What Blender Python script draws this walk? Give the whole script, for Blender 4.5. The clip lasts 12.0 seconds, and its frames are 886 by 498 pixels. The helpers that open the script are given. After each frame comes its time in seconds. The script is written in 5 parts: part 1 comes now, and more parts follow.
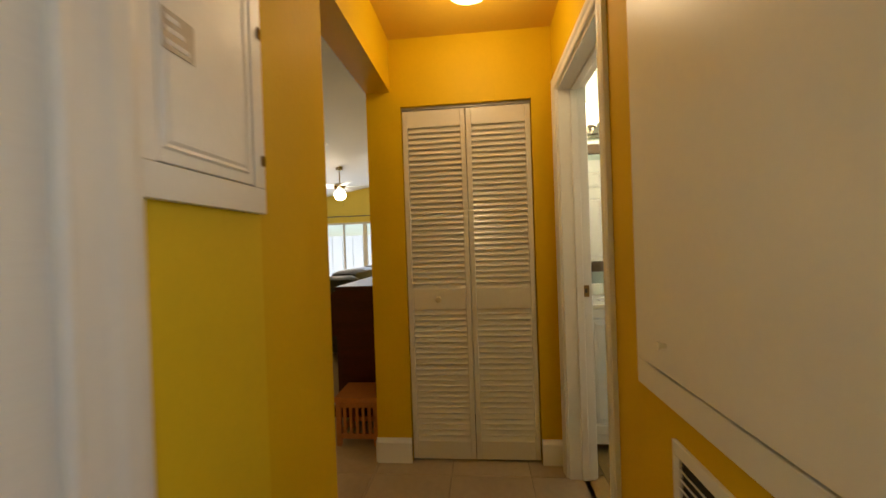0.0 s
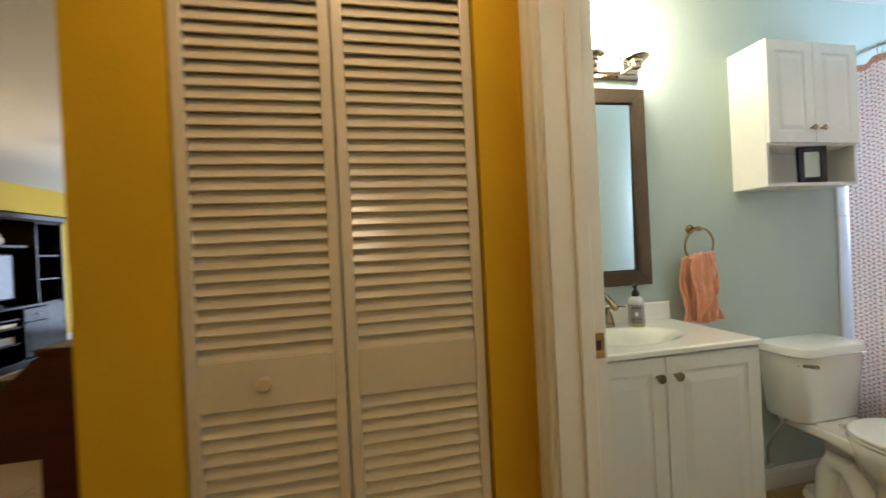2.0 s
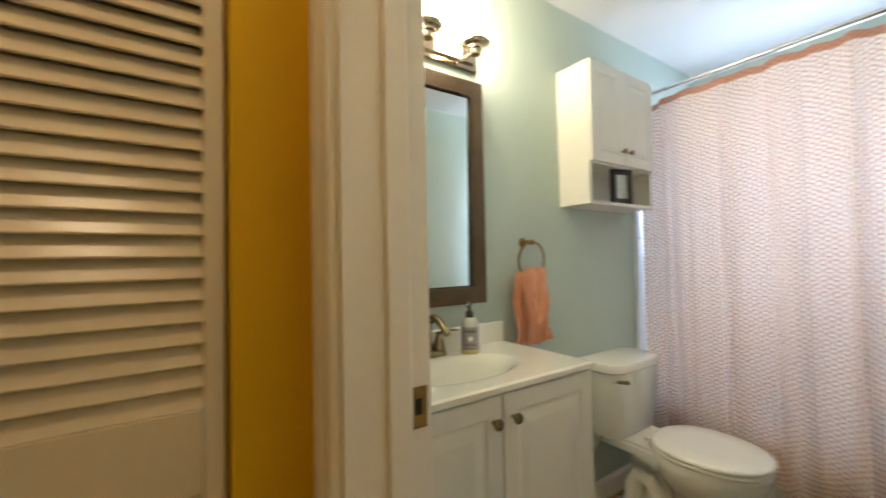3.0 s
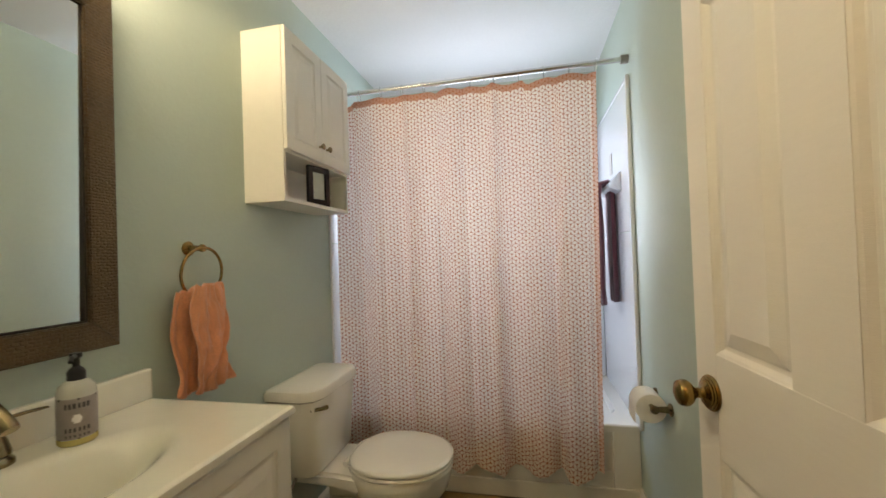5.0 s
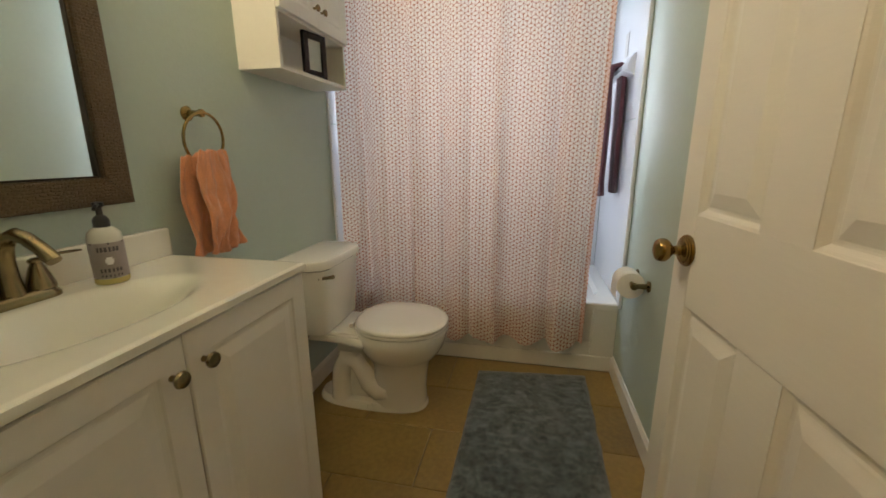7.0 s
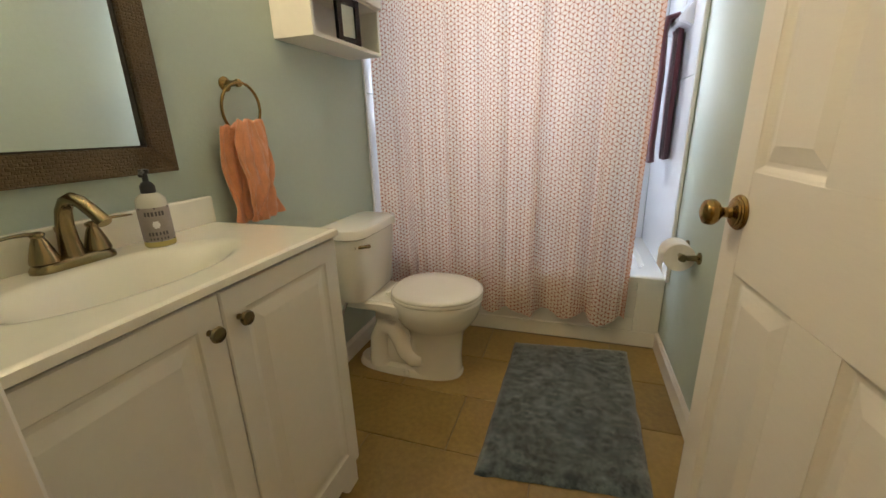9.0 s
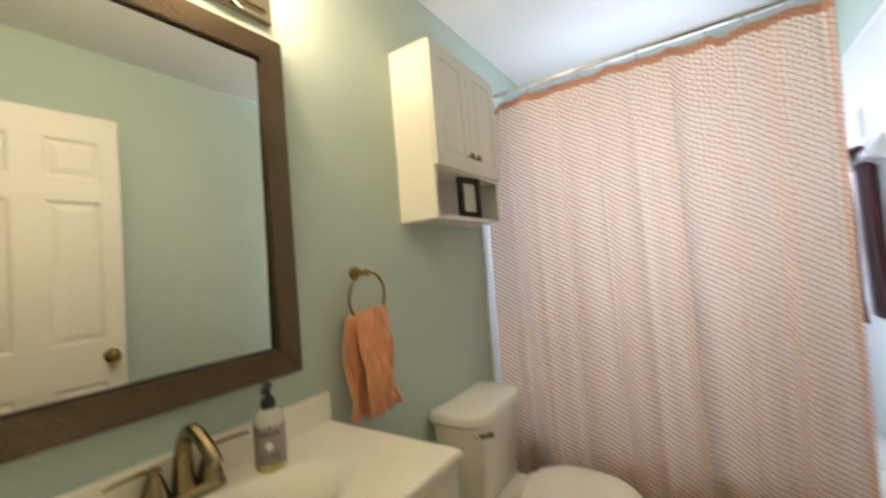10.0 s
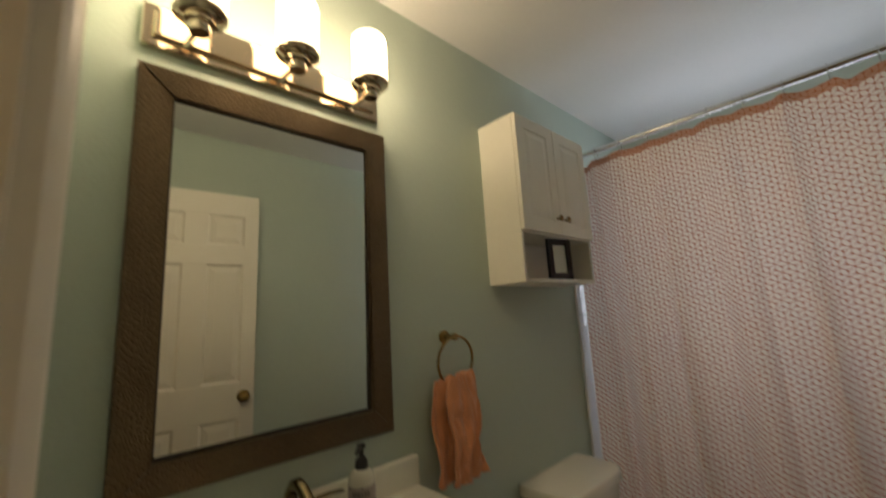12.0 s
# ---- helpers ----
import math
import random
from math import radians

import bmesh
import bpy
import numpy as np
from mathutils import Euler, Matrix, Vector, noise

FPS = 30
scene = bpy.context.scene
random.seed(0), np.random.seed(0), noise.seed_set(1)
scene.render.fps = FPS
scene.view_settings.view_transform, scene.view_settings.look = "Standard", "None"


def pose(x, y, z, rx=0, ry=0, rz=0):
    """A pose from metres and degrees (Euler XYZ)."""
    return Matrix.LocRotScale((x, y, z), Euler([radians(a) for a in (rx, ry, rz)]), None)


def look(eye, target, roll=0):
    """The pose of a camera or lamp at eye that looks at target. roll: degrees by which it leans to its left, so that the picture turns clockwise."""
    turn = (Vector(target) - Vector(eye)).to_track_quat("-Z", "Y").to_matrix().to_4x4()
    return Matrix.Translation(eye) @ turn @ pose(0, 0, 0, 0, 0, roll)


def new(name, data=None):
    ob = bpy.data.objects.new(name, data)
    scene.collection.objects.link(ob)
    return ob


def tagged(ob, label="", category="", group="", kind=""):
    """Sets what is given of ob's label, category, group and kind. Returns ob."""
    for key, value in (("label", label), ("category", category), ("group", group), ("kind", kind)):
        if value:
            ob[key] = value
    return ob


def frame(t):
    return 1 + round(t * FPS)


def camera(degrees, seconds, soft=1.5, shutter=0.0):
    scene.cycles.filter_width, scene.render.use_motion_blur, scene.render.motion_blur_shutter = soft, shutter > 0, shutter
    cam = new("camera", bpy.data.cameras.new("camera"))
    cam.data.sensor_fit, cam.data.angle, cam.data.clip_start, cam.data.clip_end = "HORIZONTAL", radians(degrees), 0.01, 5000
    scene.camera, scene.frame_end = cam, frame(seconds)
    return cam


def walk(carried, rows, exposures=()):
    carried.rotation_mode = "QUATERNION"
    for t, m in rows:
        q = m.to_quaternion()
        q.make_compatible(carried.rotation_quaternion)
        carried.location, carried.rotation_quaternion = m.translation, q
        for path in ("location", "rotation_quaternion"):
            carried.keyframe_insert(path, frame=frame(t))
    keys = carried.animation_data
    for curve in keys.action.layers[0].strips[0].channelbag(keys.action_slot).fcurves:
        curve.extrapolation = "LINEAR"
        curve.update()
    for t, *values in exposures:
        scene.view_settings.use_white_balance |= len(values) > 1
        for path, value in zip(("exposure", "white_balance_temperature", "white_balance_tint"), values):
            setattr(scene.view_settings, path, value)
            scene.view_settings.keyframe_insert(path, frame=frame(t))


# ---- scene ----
cam = camera(96.9, 12.0, shutter=0.5)
PATH = [
    (0, (0.217, 0.135, 1.23), (0.024, 2.126, 1.216), -2.0),
    (0.5, (0.199, 0.465, 1.209), (0.045, 2.459, 1.171), -2.6),
    (1, (0.176, 0.808, 1.238), (-0.023, 2.798, 1.199), -0.8),
    (1.5, (0.156, 1.138, 1.212), (0.312, 3.132, 1.231), -2.1),
    (2, (0.205, 1.361, 1.225), (0.607, 3.32, 1.222), -2.8),
    (2.5, (0.35, 1.56, 1.218), (1.059, 3.43, 1.263), -1.8),
    (3, (0.453, 1.703, 1.189), (1.578, 3.356, 1.247), -1.2),
    (3.5, (0.508, 1.820, 1.208), (2.116, 3.008, 1.280), -3.5),
    (5.5, (0.707, 1.939, 1.212), (2.682, 2.25, 1.188), -1.0),
    (6, (0.699, 1.986, 1.199), (2.688, 2.167, 1.082), -0.7),
    (6.5, (0.675, 1.965, 1.157), (2.63, 2.196, 0.804), -0.7),
    (7, (0.641, 1.906, 1.137), (2.543, 2.31, 0.666), -0.3),
    (9, (0.662, 1.877, 1.109), (2.474, 2.484, 0.521), -1.8),
    (9.5, (0.744, 1.883, 1.156), (2.552, 2.677, 0.837), -3.1),
    (10, (0.813, 1.996, 1.265), (2.484, 3.091, 1.339), -4.7),
    (10.5, (0.788, 2.014, 1.363), (2.186, 3.406, 1.689), -5.0),
    (11, (0.771, 1.961, 1.374), (2.002, 3.429, 1.949), -4.8),
    (11.5, (0.764, 1.956, 1.363), (1.984, 3.427, 1.951), -4.8),
    (12, (0.795, 1.935, 1.324), (2.144, 3.373, 1.66), -3.4),
]
LIGHTING = [(0, 0.18, 6700, 11), (0.5, 0.25, 7000, 10), (1.0, 0.50, 5650, 10), (1.5, 0.50, 5800, 11), (2.0, 0.36, 5700, 11), (2.5, 0.30, 5950, 12), (3.0, 0.22, 6150, 12), (3.5, 0.15, 6500, 13), (5.5, -0.37, 7100, 15), (6.0, -0.38, 7150, 15), (7.0, -0.37, 7050, 14), (9.0, -0.04, 7000, 15), (9.5, 0.0, 6850, 15), (10.0, -0.02, 6850, 14), (10.5, -0.20, 6750, 14), (11.0, -0.80, 7050, 15), (11.5, -1.15, 7350, 15), (12.0, -1.42, 7500, 15)]
walk(cam, [(t, look(eye, target, roll)) for t, eye, target, roll in PATH], exposures=LIGHTING)

# world and sun
def sky():
    w = bpy.data.worlds.new("sky")
    scene.world = w
    w.use_nodes = True
    nt = w.node_tree
    s = nt.nodes.new("ShaderNodeTexSky")
    s.sky_type, s.sun_disc = "NISHITA", False
    s.sun_elevation, s.sun_rotation = radians(63), radians(180)
    bg = nt.nodes["Background"]
    bg.inputs["Strength"].default_value = 0.15
    nt.links.new(s.outputs[0], bg.inputs["Color"])


sky()


def lamp(kind, place, power, colour, size=0.1, target=None, size_y=0.0, angle=0.5):
    d = bpy.data.lights.new(kind.lower() + "_lamp", kind)
    d.color = colour
    d.energy = power
    if kind == "SUN":
        d.angle = radians(angle)
    elif kind == "AREA":
        d.shape, d.size, d.size_y = "RECTANGLE", size, size_y or size
    else:
        d.shadow_soft_size = size
    ob = new(kind.lower() + "_lamp", d)
    ob.matrix_world = look(place, target) if target else Matrix.Translation(place)
    return ob


WARM, SOFT, DAY = (1.0, 0.75, 0.43), (1.0, 0.83, 0.60), (0.74, 0.85, 1.0)
lamp("SUN", (-4, 0, 24), 4.5, (1.0, 0.93, 0.84), target=(-3.5, 12, 0))
lamp("POINT", (0.20, 1.86, 2.27), 4.7, WARM, 0.09)
for bx in (0.942, 1.149, 1.355):
    lamp("POINT", (bx, 2.79, 2.045), 6.2, SOFT, 0.04)
lamp("AREA", (3.5, 2.11, 1.57), 22.0, (0.69, 0.81, 1.0), 0.76, (2.6, 2.11, 1.39), 0.78)
lamp("AREA", (-2.8, 10.0, 1.05), 48.0, DAY, 2.1, (-2.8, 0, 1.0), 1.9)
lamp("AREA", (0.70, -0.47, 1.5), 6.5, DAY, 0.6, (-0.3, -0.40, 1.45), 0.95)
lamp("POINT", (-2.47, 7.4, 2.25), 10.0, SOFT, 0.09)
for place in ((-4.15, 5.62, 1.61), (-4.15, 5.60, 1.24), (-4.32, 5.34, 1.44)):
    lamp("POINT", place, 7.0, WARM, 0.05)
lamp("SPOT", (-1.62, 4.10, 2.83), 10.0, SOFT, 0.03, target=(-4.0, 3.6, 2.4))


# materials
def mat(name, colour, rough=0.5, metal=0.0, vary=0.06, scale=6.0, bump=0.0, bscale=200.0, spec=0.5, coat=0.0, sheen=0.0, stretch=(1, 1, 1), jitter=0.0):
    m = bpy.data.materials.new(name)
    m.use_nodes = True
    nt = m.node_tree
    b = nt.nodes["Principled BSDF"]
    b.inputs["Roughness"].default_value = rough
    b.inputs["Metallic"].default_value = metal
    b.inputs["Specular IOR Level"].default_value = spec
    b.inputs["Coat Weight"].default_value = coat
    b.inputs["Coat Roughness"].default_value = 0.15
    b.inputs["Sheen Weight"].default_value = sheen
    tc = nt.nodes.new("ShaderNodeTexCoord")
    mp = nt.nodes.new("ShaderNodeMapping")
    mp.inputs["Scale"].default_value = stretch
    nt.links.new(tc.outputs["Object"], mp.inputs["Vector"])
    n1 = nt.nodes.new("ShaderNodeTexNoise")
    n1.inputs["Scale"].default_value, n1.inputs["Detail"].default_value = scale, 6
    n2 = nt.nodes.new("ShaderNodeTexNoise")
    n2.inputs["Scale"].default_value, n2.inputs["Detail"].default_value = scale * 9, 3
    for n in (n1, n2):
        nt.links.new(mp.outputs[0], n.inputs["Vector"])
    add = nt.nodes.new("ShaderNodeMath")
    add.operation = "ADD"
    nt.links.new(n1.outputs["Fac"], add.inputs[0])
    nt.links.new(n2.outputs["Fac"], add.inputs[1])
    top = add
    if jitter:
        oi = nt.nodes.new("ShaderNodeObjectInfo")
        j = nt.nodes.new("ShaderNodeMath")
        j.operation, j.inputs[1].default_value = "MULTIPLY_ADD", jitter
        nt.links.new(oi.outputs["Random"], j.inputs[0])
        nt.links.new(add.outputs[0], j.inputs[2])
        top = j
    mr = nt.nodes.new("ShaderNodeMapRange")
    mr.inputs["From Min"].default_value, mr.inputs["From Max"].default_value = 0.6, 1.4 + jitter
    nt.links.new(top.outputs[0], mr.inputs["Value"])
    mix = nt.nodes.new("ShaderNodeMix")
    mix.data_type = "RGBA"
    lo = [max(0, c * (1 - vary)) for c in colour]
    hi = [min(1, c * (1 + vary)) for c in colour]
    mix.inputs["A"].default_value, mix.inputs["B"].default_value = (*lo, 1), (*hi, 1)
    nt.links.new(mr.outputs[0], mix.inputs["Factor"])
    nt.links.new(mix.outputs["Result"], b.inputs["Base Color"])
    rr = nt.nodes.new("ShaderNodeMapRange")
    rr.inputs["To Min"].default_value, rr.inputs["To Max"].default_value = max(0.02, rough * 0.88), min(1, rough * 1.12)
    nt.links.new(n1.outputs["Fac"], rr.inputs["Value"])
    nt.links.new(rr.outputs[0], b.inputs["Roughness"])
    if bump:
        n3 = nt.nodes.new("ShaderNodeTexNoise")
        n3.inputs["Scale"].default_value, n3.inputs["Detail"].default_value = bscale, 4
        nt.links.new(mp.outputs[0], n3.inputs["Vector"])
        bp = nt.nodes.new("ShaderNodeBump")
        bp.inputs["Strength"].default_value, bp.inputs["Distance"].default_value = bump, 0.003
        nt.links.new(n3.outputs["Fac"], bp.inputs["Height"])
        nt.links.new(bp.outputs[0], b.inputs["Normal"])
    return m


def glow(name, colour, strength):
    m = bpy.data.materials.new(name)
    m.use_nodes = True
    b = m.node_tree.nodes["Principled BSDF"]
    b.inputs["Base Color"].default_value = (0.85, 0.83, 0.8, 1)
    b.inputs["Emission Color"].default_value, b.inputs["Emission Strength"].default_value = (*colour, 1), strength
    return m


def glass(name, tint=(0.95, 0.98, 0.97), rough=0.0):
    m = bpy.data.materials.new(name)
    m.use_nodes = True
    b = m.node_tree.nodes["Principled BSDF"]
    b.inputs["Base Color"].default_value = (*tint, 1)
    b.inputs["Transmission Weight"].default_value, b.inputs["Roughness"].default_value, b.inputs["IOR"].default_value = 1.0, rough, 1.45
    return m


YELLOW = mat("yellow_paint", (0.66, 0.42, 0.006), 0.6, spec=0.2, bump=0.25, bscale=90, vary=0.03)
# slightly brighter, less orange yellow for the west wall south of y 0.972
YELLOW_SOUTH = mat("yellow_south_wall", (0.70, 0.50, 0.02), 0.6, spec=0.2, bump=0.25, bscale=90, vary=0.03)
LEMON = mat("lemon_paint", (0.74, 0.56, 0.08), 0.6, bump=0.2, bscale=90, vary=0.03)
BLUE = mat("pale_blue_paint", (0.47, 0.56, 0.50), 0.6, bump=0.25, bscale=110, vary=0.025)
CEIL = mat("ceiling_paint", (0.74, 0.75, 0.74), 0.8, bump=0.5, bscale=60, vary=0.02)
HALLCEIL = mat("hall_ceiling_paint", (0.70, 0.44, 0.04), 0.7, bump=0.4, bscale=60, vary=0.03)
WHITE = mat("white_trim_paint", (0.78, 0.76, 0.70), 0.35, bump=0.06, bscale=60, vary=0.02)
DOORW = mat("white_door_paint", (0.76, 0.74, 0.68), 0.4, bump=0.22, bscale=40, vary=0.025, stretch=(3, 3, 30))
LOUVER = mat("louvre_paint", (0.70, 0.65, 0.54), 0.24, bump=0.06, bscale=80, vary=0.03)
CABW = mat("cabinet_white", (0.77, 0.75, 0.67), 0.4, vary=0.02, bump=0.04)
MARBLE = mat("cultured_marble", (0.84, 0.82, 0.72), 0.12, vary=0.02, scale=3, coat=0.4)
PORC = mat("porcelain", (0.84, 0.83, 0.76), 0.07, vary=0.01, coat=0.7)
TUBW = mat("tub_enamel", (0.80, 0.79, 0.72), 0.15, vary=0.02, coat=0.5)
BRASS = mat("antique_brass", (0.30, 0.205, 0.075), 0.25, 1.0, vary=0.25, scale=30)
NICKEL = mat("brushed_nickel", (0.29, 0.225, 0.125), 0.25, 1.0, vary=0.08, scale=40)
CHROME = mat("chrome", (0.75, 0.75, 0.74), 0.12, 1.0, vary=0.04)
DARK = mat("dark_gap", (0.03, 0.025, 0.02), 0.9)
TOWEL = mat("orange_terry", (0.82, 0.35, 0.18), 0.95, vary=0.16, scale=22, bump=0.9, bscale=420, sheen=0.4)
MAROON = mat("maroon_terry", (0.13, 0.035, 0.045), 0.95, vary=0.3, scale=12, bump=0.8, bscale=300, sheen=0.3)
PAPER = mat("tissue", (0.85, 0.84, 0.82), 0.9, bump=0.2, bscale=150)
BLACKP = mat("black_plastic", (0.015, 0.015, 0.017), 0.3)
SOAPB = mat("soap_bottle", (0.62, 0.62, 0.56), 0.2, vary=0.03)
LABEL = mat("bottle_label", (0.33, 0.29, 0.28), 0.6, vary=0.1, scale=60)
LIQUID = mat("pale_soap", (0.62, 0.52, 0.20), 0.25)
INK = mat("label_ink", (0.09, 0.08, 0.085), 0.6)
MIRROR = mat("mirror_glass", (0.86, 0.89, 0.88), 0.01, 1.0, vary=0.005)
ESPRESSO = mat("espresso_wood", (0.007, 0.0035, 0.005), 0.18, vary=0.4, scale=5, stretch=(1, 1, 8), spec=0.3)
MAHOG = mat("mahogany", (0.06, 0.010, 0.006), 0.4, vary=0.35, scale=4, stretch=(1, 1, 7), spec=0.3)
HONEY = mat("honey_pine", (0.50, 0.19, 0.045), 0.45, vary=0.2, scale=6, stretch=(1, 6, 1))
LEATHER = mat("black_leather", (0.018, 0.016, 0.015), 0.38, vary=0.3, bump=0.4, bscale=120)
TEAL = mat("teal_plastic", (0.03, 0.20, 0.29), 0.35)
PINK = mat("mauve_plastic", (0.42, 0.16, 0.36), 0.4)
CREAM = mat("cream_plastic", (0.70, 0.64, 0.52), 0.4)
RUBBER = mat("grey_tyre", (0.04, 0.04, 0.045), 0.7)
SCREEN = mat("tv_screen", (0.02, 0.025, 0.03), 0.08, coat=0.5)
SHEER = mat("white_cloth", (0.82, 0.82, 0.84), 0.9, vary=0.03)
GREYM = mat("grey_metal", (0.35, 0.33, 0.30), 0.5, 0.6)
GROUT = mat("floor_grout", (0.26, 0.20, 0.13), 0.9, vary=0.15, scale=20)
BTILE = mat("bath_floor_tile", (0.31, 0.205, 0.060), 0.36, vary=0.38, scale=5, bump=0.15, bscale=30, jitter=0.6)
HTILE = mat("hall_floor_tile", (0.40, 0.31, 0.19), 0.32, vary=0.16, scale=3.0, bump=0.1, bscale=25, jitter=0.4)
WTILE = mat("white_wall_tile", (0.80, 0.82, 0.84), 0.1, vary=0.01, coat=0.4)
OUTG = mat("lawn", (0.08, 0.13, 0.04), 0.9, vary=0.3)
OUTC = mat("patio_concrete", (0.45, 0.43, 0.40), 0.8, vary=0.15)
PANE = glass("window_glass")
BULB = glow("lit_opal_glass", (1.0, 0.80, 0.52), 14.0)
DOME = glow("lit_dome_glass", (1.0, 0.70, 0.38), 7.0)
FANB = glow("lit_fan_globe", (1.0, 0.90, 0.74), 16.0)
SHADEG = glow("lit_lamp_shade", (1.0, 0.62, 0.25), 30.0)


def woven(name, colour):
    """A frame face pressed with uneven rows of small oblong blocks."""
    m = mat(name, colour, 0.30, 0.5, vary=0.3, scale=12)
    nt = m.node_tree
    b = nt.nodes["Principled BSDF"]
    tc = nt.nodes.new("ShaderNodeTexCoord")
    ns = nt.nodes.new("ShaderNodeTexNoise")
    ns.inputs["Scale"].default_value = 55
    nt.links.new(tc.outputs["Object"], ns.inputs["Vector"])
    off = nt.nodes.new("ShaderNodeVectorMath")
    off.operation, off.inputs[1].default_value = "MULTIPLY_ADD", (0.006, 0.006, 0.006)
    nt.links.new(ns.outputs["Color"], off.inputs[0])
    nt.links.new(tc.outputs["Object"], off.inputs[2])
    br = nt.nodes.new("ShaderNodeTexBrick")
    br.inputs["Scale"].default_value = 1.0
    br.inputs["Brick Width"].default_value, br.inputs["Row Height"].default_value = 0.0145, 0.0072
    br.inputs["Mortar Size"].default_value, br.inputs["Mortar Smooth"].default_value = 0.0014, 1.0
    sp = nt.nodes.new("ShaderNodeSeparateXYZ")
    cb = nt.nodes.new("ShaderNodeCombineXYZ")
    nt.links.new(off.outputs[0], sp.inputs[0])
    nt.links.new(sp.outputs["X"], cb.inputs["X"])
    nt.links.new(sp.outputs["Z"], cb.inputs["Y"])
    nt.links.new(cb.outputs[0], br.inputs["Vector"])
    ht = nt.nodes.new("ShaderNodeMath")
    ht.operation, ht.inputs[1].default_value = "MULTIPLY_ADD", -0.85
    nt.links.new(br.outputs["Fac"], ht.inputs[0])
    n2 = nt.nodes.new("ShaderNodeTexNoise")
    n2.inputs["Scale"].default_value = 160
    nt.links.new(tc.outputs["Object"], n2.inputs["Vector"])
    nt.links.new(n2.outputs["Fac"], ht.inputs[2])
    bp = nt.nodes.new("ShaderNodeBump")
    bp.inputs["Strength"].default_value, bp.inputs["Distance"].default_value = 1.0, 0.0035
    nt.links.new(ht.outputs[0], bp.inputs["Height"])
    nt.links.new(bp.outputs[0], b.inputs["Normal"])
    return m


WOVEN = woven("bronze_pressed_frame", (0.125, 0.084, 0.045))


def petal_cloth():
    """White cloth printed with coral petals along a lattice of triangles; it lets daylight through."""
    m = bpy.data.materials.new("petal_print_cloth")
    m.use_nodes = True
    nt = m.node_tree
    b = nt.nodes["Principled BSDF"]

    def op(kind, a, c=None, d=None):
        n = nt.nodes.new("ShaderNodeMath")
        n.operation = kind
        for i, v in enumerate((a, c, d)):
            if v is None:
                continue
            if isinstance(v, (int, float)):
                n.inputs[i].default_value = v
            else:
                nt.links.new(v, n.inputs[i])
        return n.outputs[0]
    uv = nt.nodes.new("ShaderNodeUVMap")
    sp = nt.nodes.new("ShaderNodeSeparateXYZ")
    nt.links.new(uv.outputs[0], sp.inputs[0])
    u, v = sp.outputs["X"], sp.outputs["Y"]
    edge, total = 0.037, None
    for k in range(3):
        c, s = math.cos(k * math.pi / 3) / edge, math.sin(k * math.pi / 3) / edge
        along = op("ADD", op("MULTIPLY", u, c), op("MULTIPLY", v, s))
        across = op("DIVIDE", op("SUBTRACT", op("MULTIPLY", v, c), op("MULTIPLY", u, s)), math.sqrt(3) / 2)
        row = op("ROUND", across)
        off = op("ABSOLUTE", op("SUBTRACT", across, row))
        lens = op("MULTIPLY", op("POWER", op("ABSOLUTE", op("SINE", op("MULTIPLY", op("SUBTRACT", along, op("MULTIPLY", row, 0.5)), math.pi))), 1.05), 0.285)
        petal = op("LESS_THAN", off, op("SUBTRACT", lens, 0.055))
        total = petal if total is None else op("MAXIMUM", total, petal)
    total = op("SUBTRACT", 1.0, total)
    hem = op("MAXIMUM", op("GREATER_THAN", v, 1.852), op("MULTIPLY", op("LESS_THAN", u, 0.022), 0.55))
    ink = op("MAXIMUM", op("MULTIPLY", total, 0.95), op("MULTIPLY", hem, 0.70))
    mix = nt.nodes.new("ShaderNodeMix")
    mix.data_type = "RGBA"
    mix.inputs["A"].default_value, mix.inputs["B"].default_value = (0.93, 0.83, 0.72, 1), (0.52, 0.135, 0.03, 1)
    nt.links.new(ink, mix.inputs["Factor"])
    nt.links.new(mix.outputs["Result"], b.inputs["Base Color"])
    b.inputs["Roughness"].default_value = 0.85
    ns = nt.nodes.new("ShaderNodeTexNoise")
    ns.inputs["Scale"].default_value = 500
    bp = nt.nodes.new("ShaderNodeBump")
    bp.inputs["Strength"].default_value, bp.inputs["Distance"].default_value = 0.3, 0.001
    nt.links.new(ns.outputs["Fac"], bp.inputs["Height"])
    nt.links.new(bp.outputs[0], b.inputs["Normal"])
    tr = nt.nodes.new("ShaderNodeBsdfTranslucent")
    nt.links.new(mix.outputs["Result"], tr.inputs["Color"])
    ms = nt.nodes.new("ShaderNodeMixShader")
    nt.links.new(op("SUBTRACT", 0.42, op("MULTIPLY", hem, 0.22)), ms.inputs[0])
    nt.links.new(b.outputs[0], ms.inputs[1])
    nt.links.new(tr.outputs[0], ms.inputs[2])
    nt.links.new(ms.outputs[0], nt.nodes["Material Output"].inputs["Surface"])
    return m


PETAL = petal_cloth()


def sheer_cloth():
    m = mat("sheer_cloth", (0.85, 0.86, 0.9), 0.9, vary=0.02)
    nt = m.node_tree
    tr = nt.nodes.new("ShaderNodeBsdfTranslucent")
    tr.inputs["Color"].default_value = (0.85, 0.88, 0.95, 1)
    ms = nt.nodes.new("ShaderNodeMixShader")
    ms.inputs[0].default_value = 0.5
    nt.links.new(nt.nodes["Principled BSDF"].outputs[0], ms.inputs[1])
    nt.links.new(tr.outputs[0], ms.inputs[2])
    nt.links.new(ms.outputs[0], nt.nodes["Material Output"].inputs["Surface"])
    return m


NET = sheer_cloth()


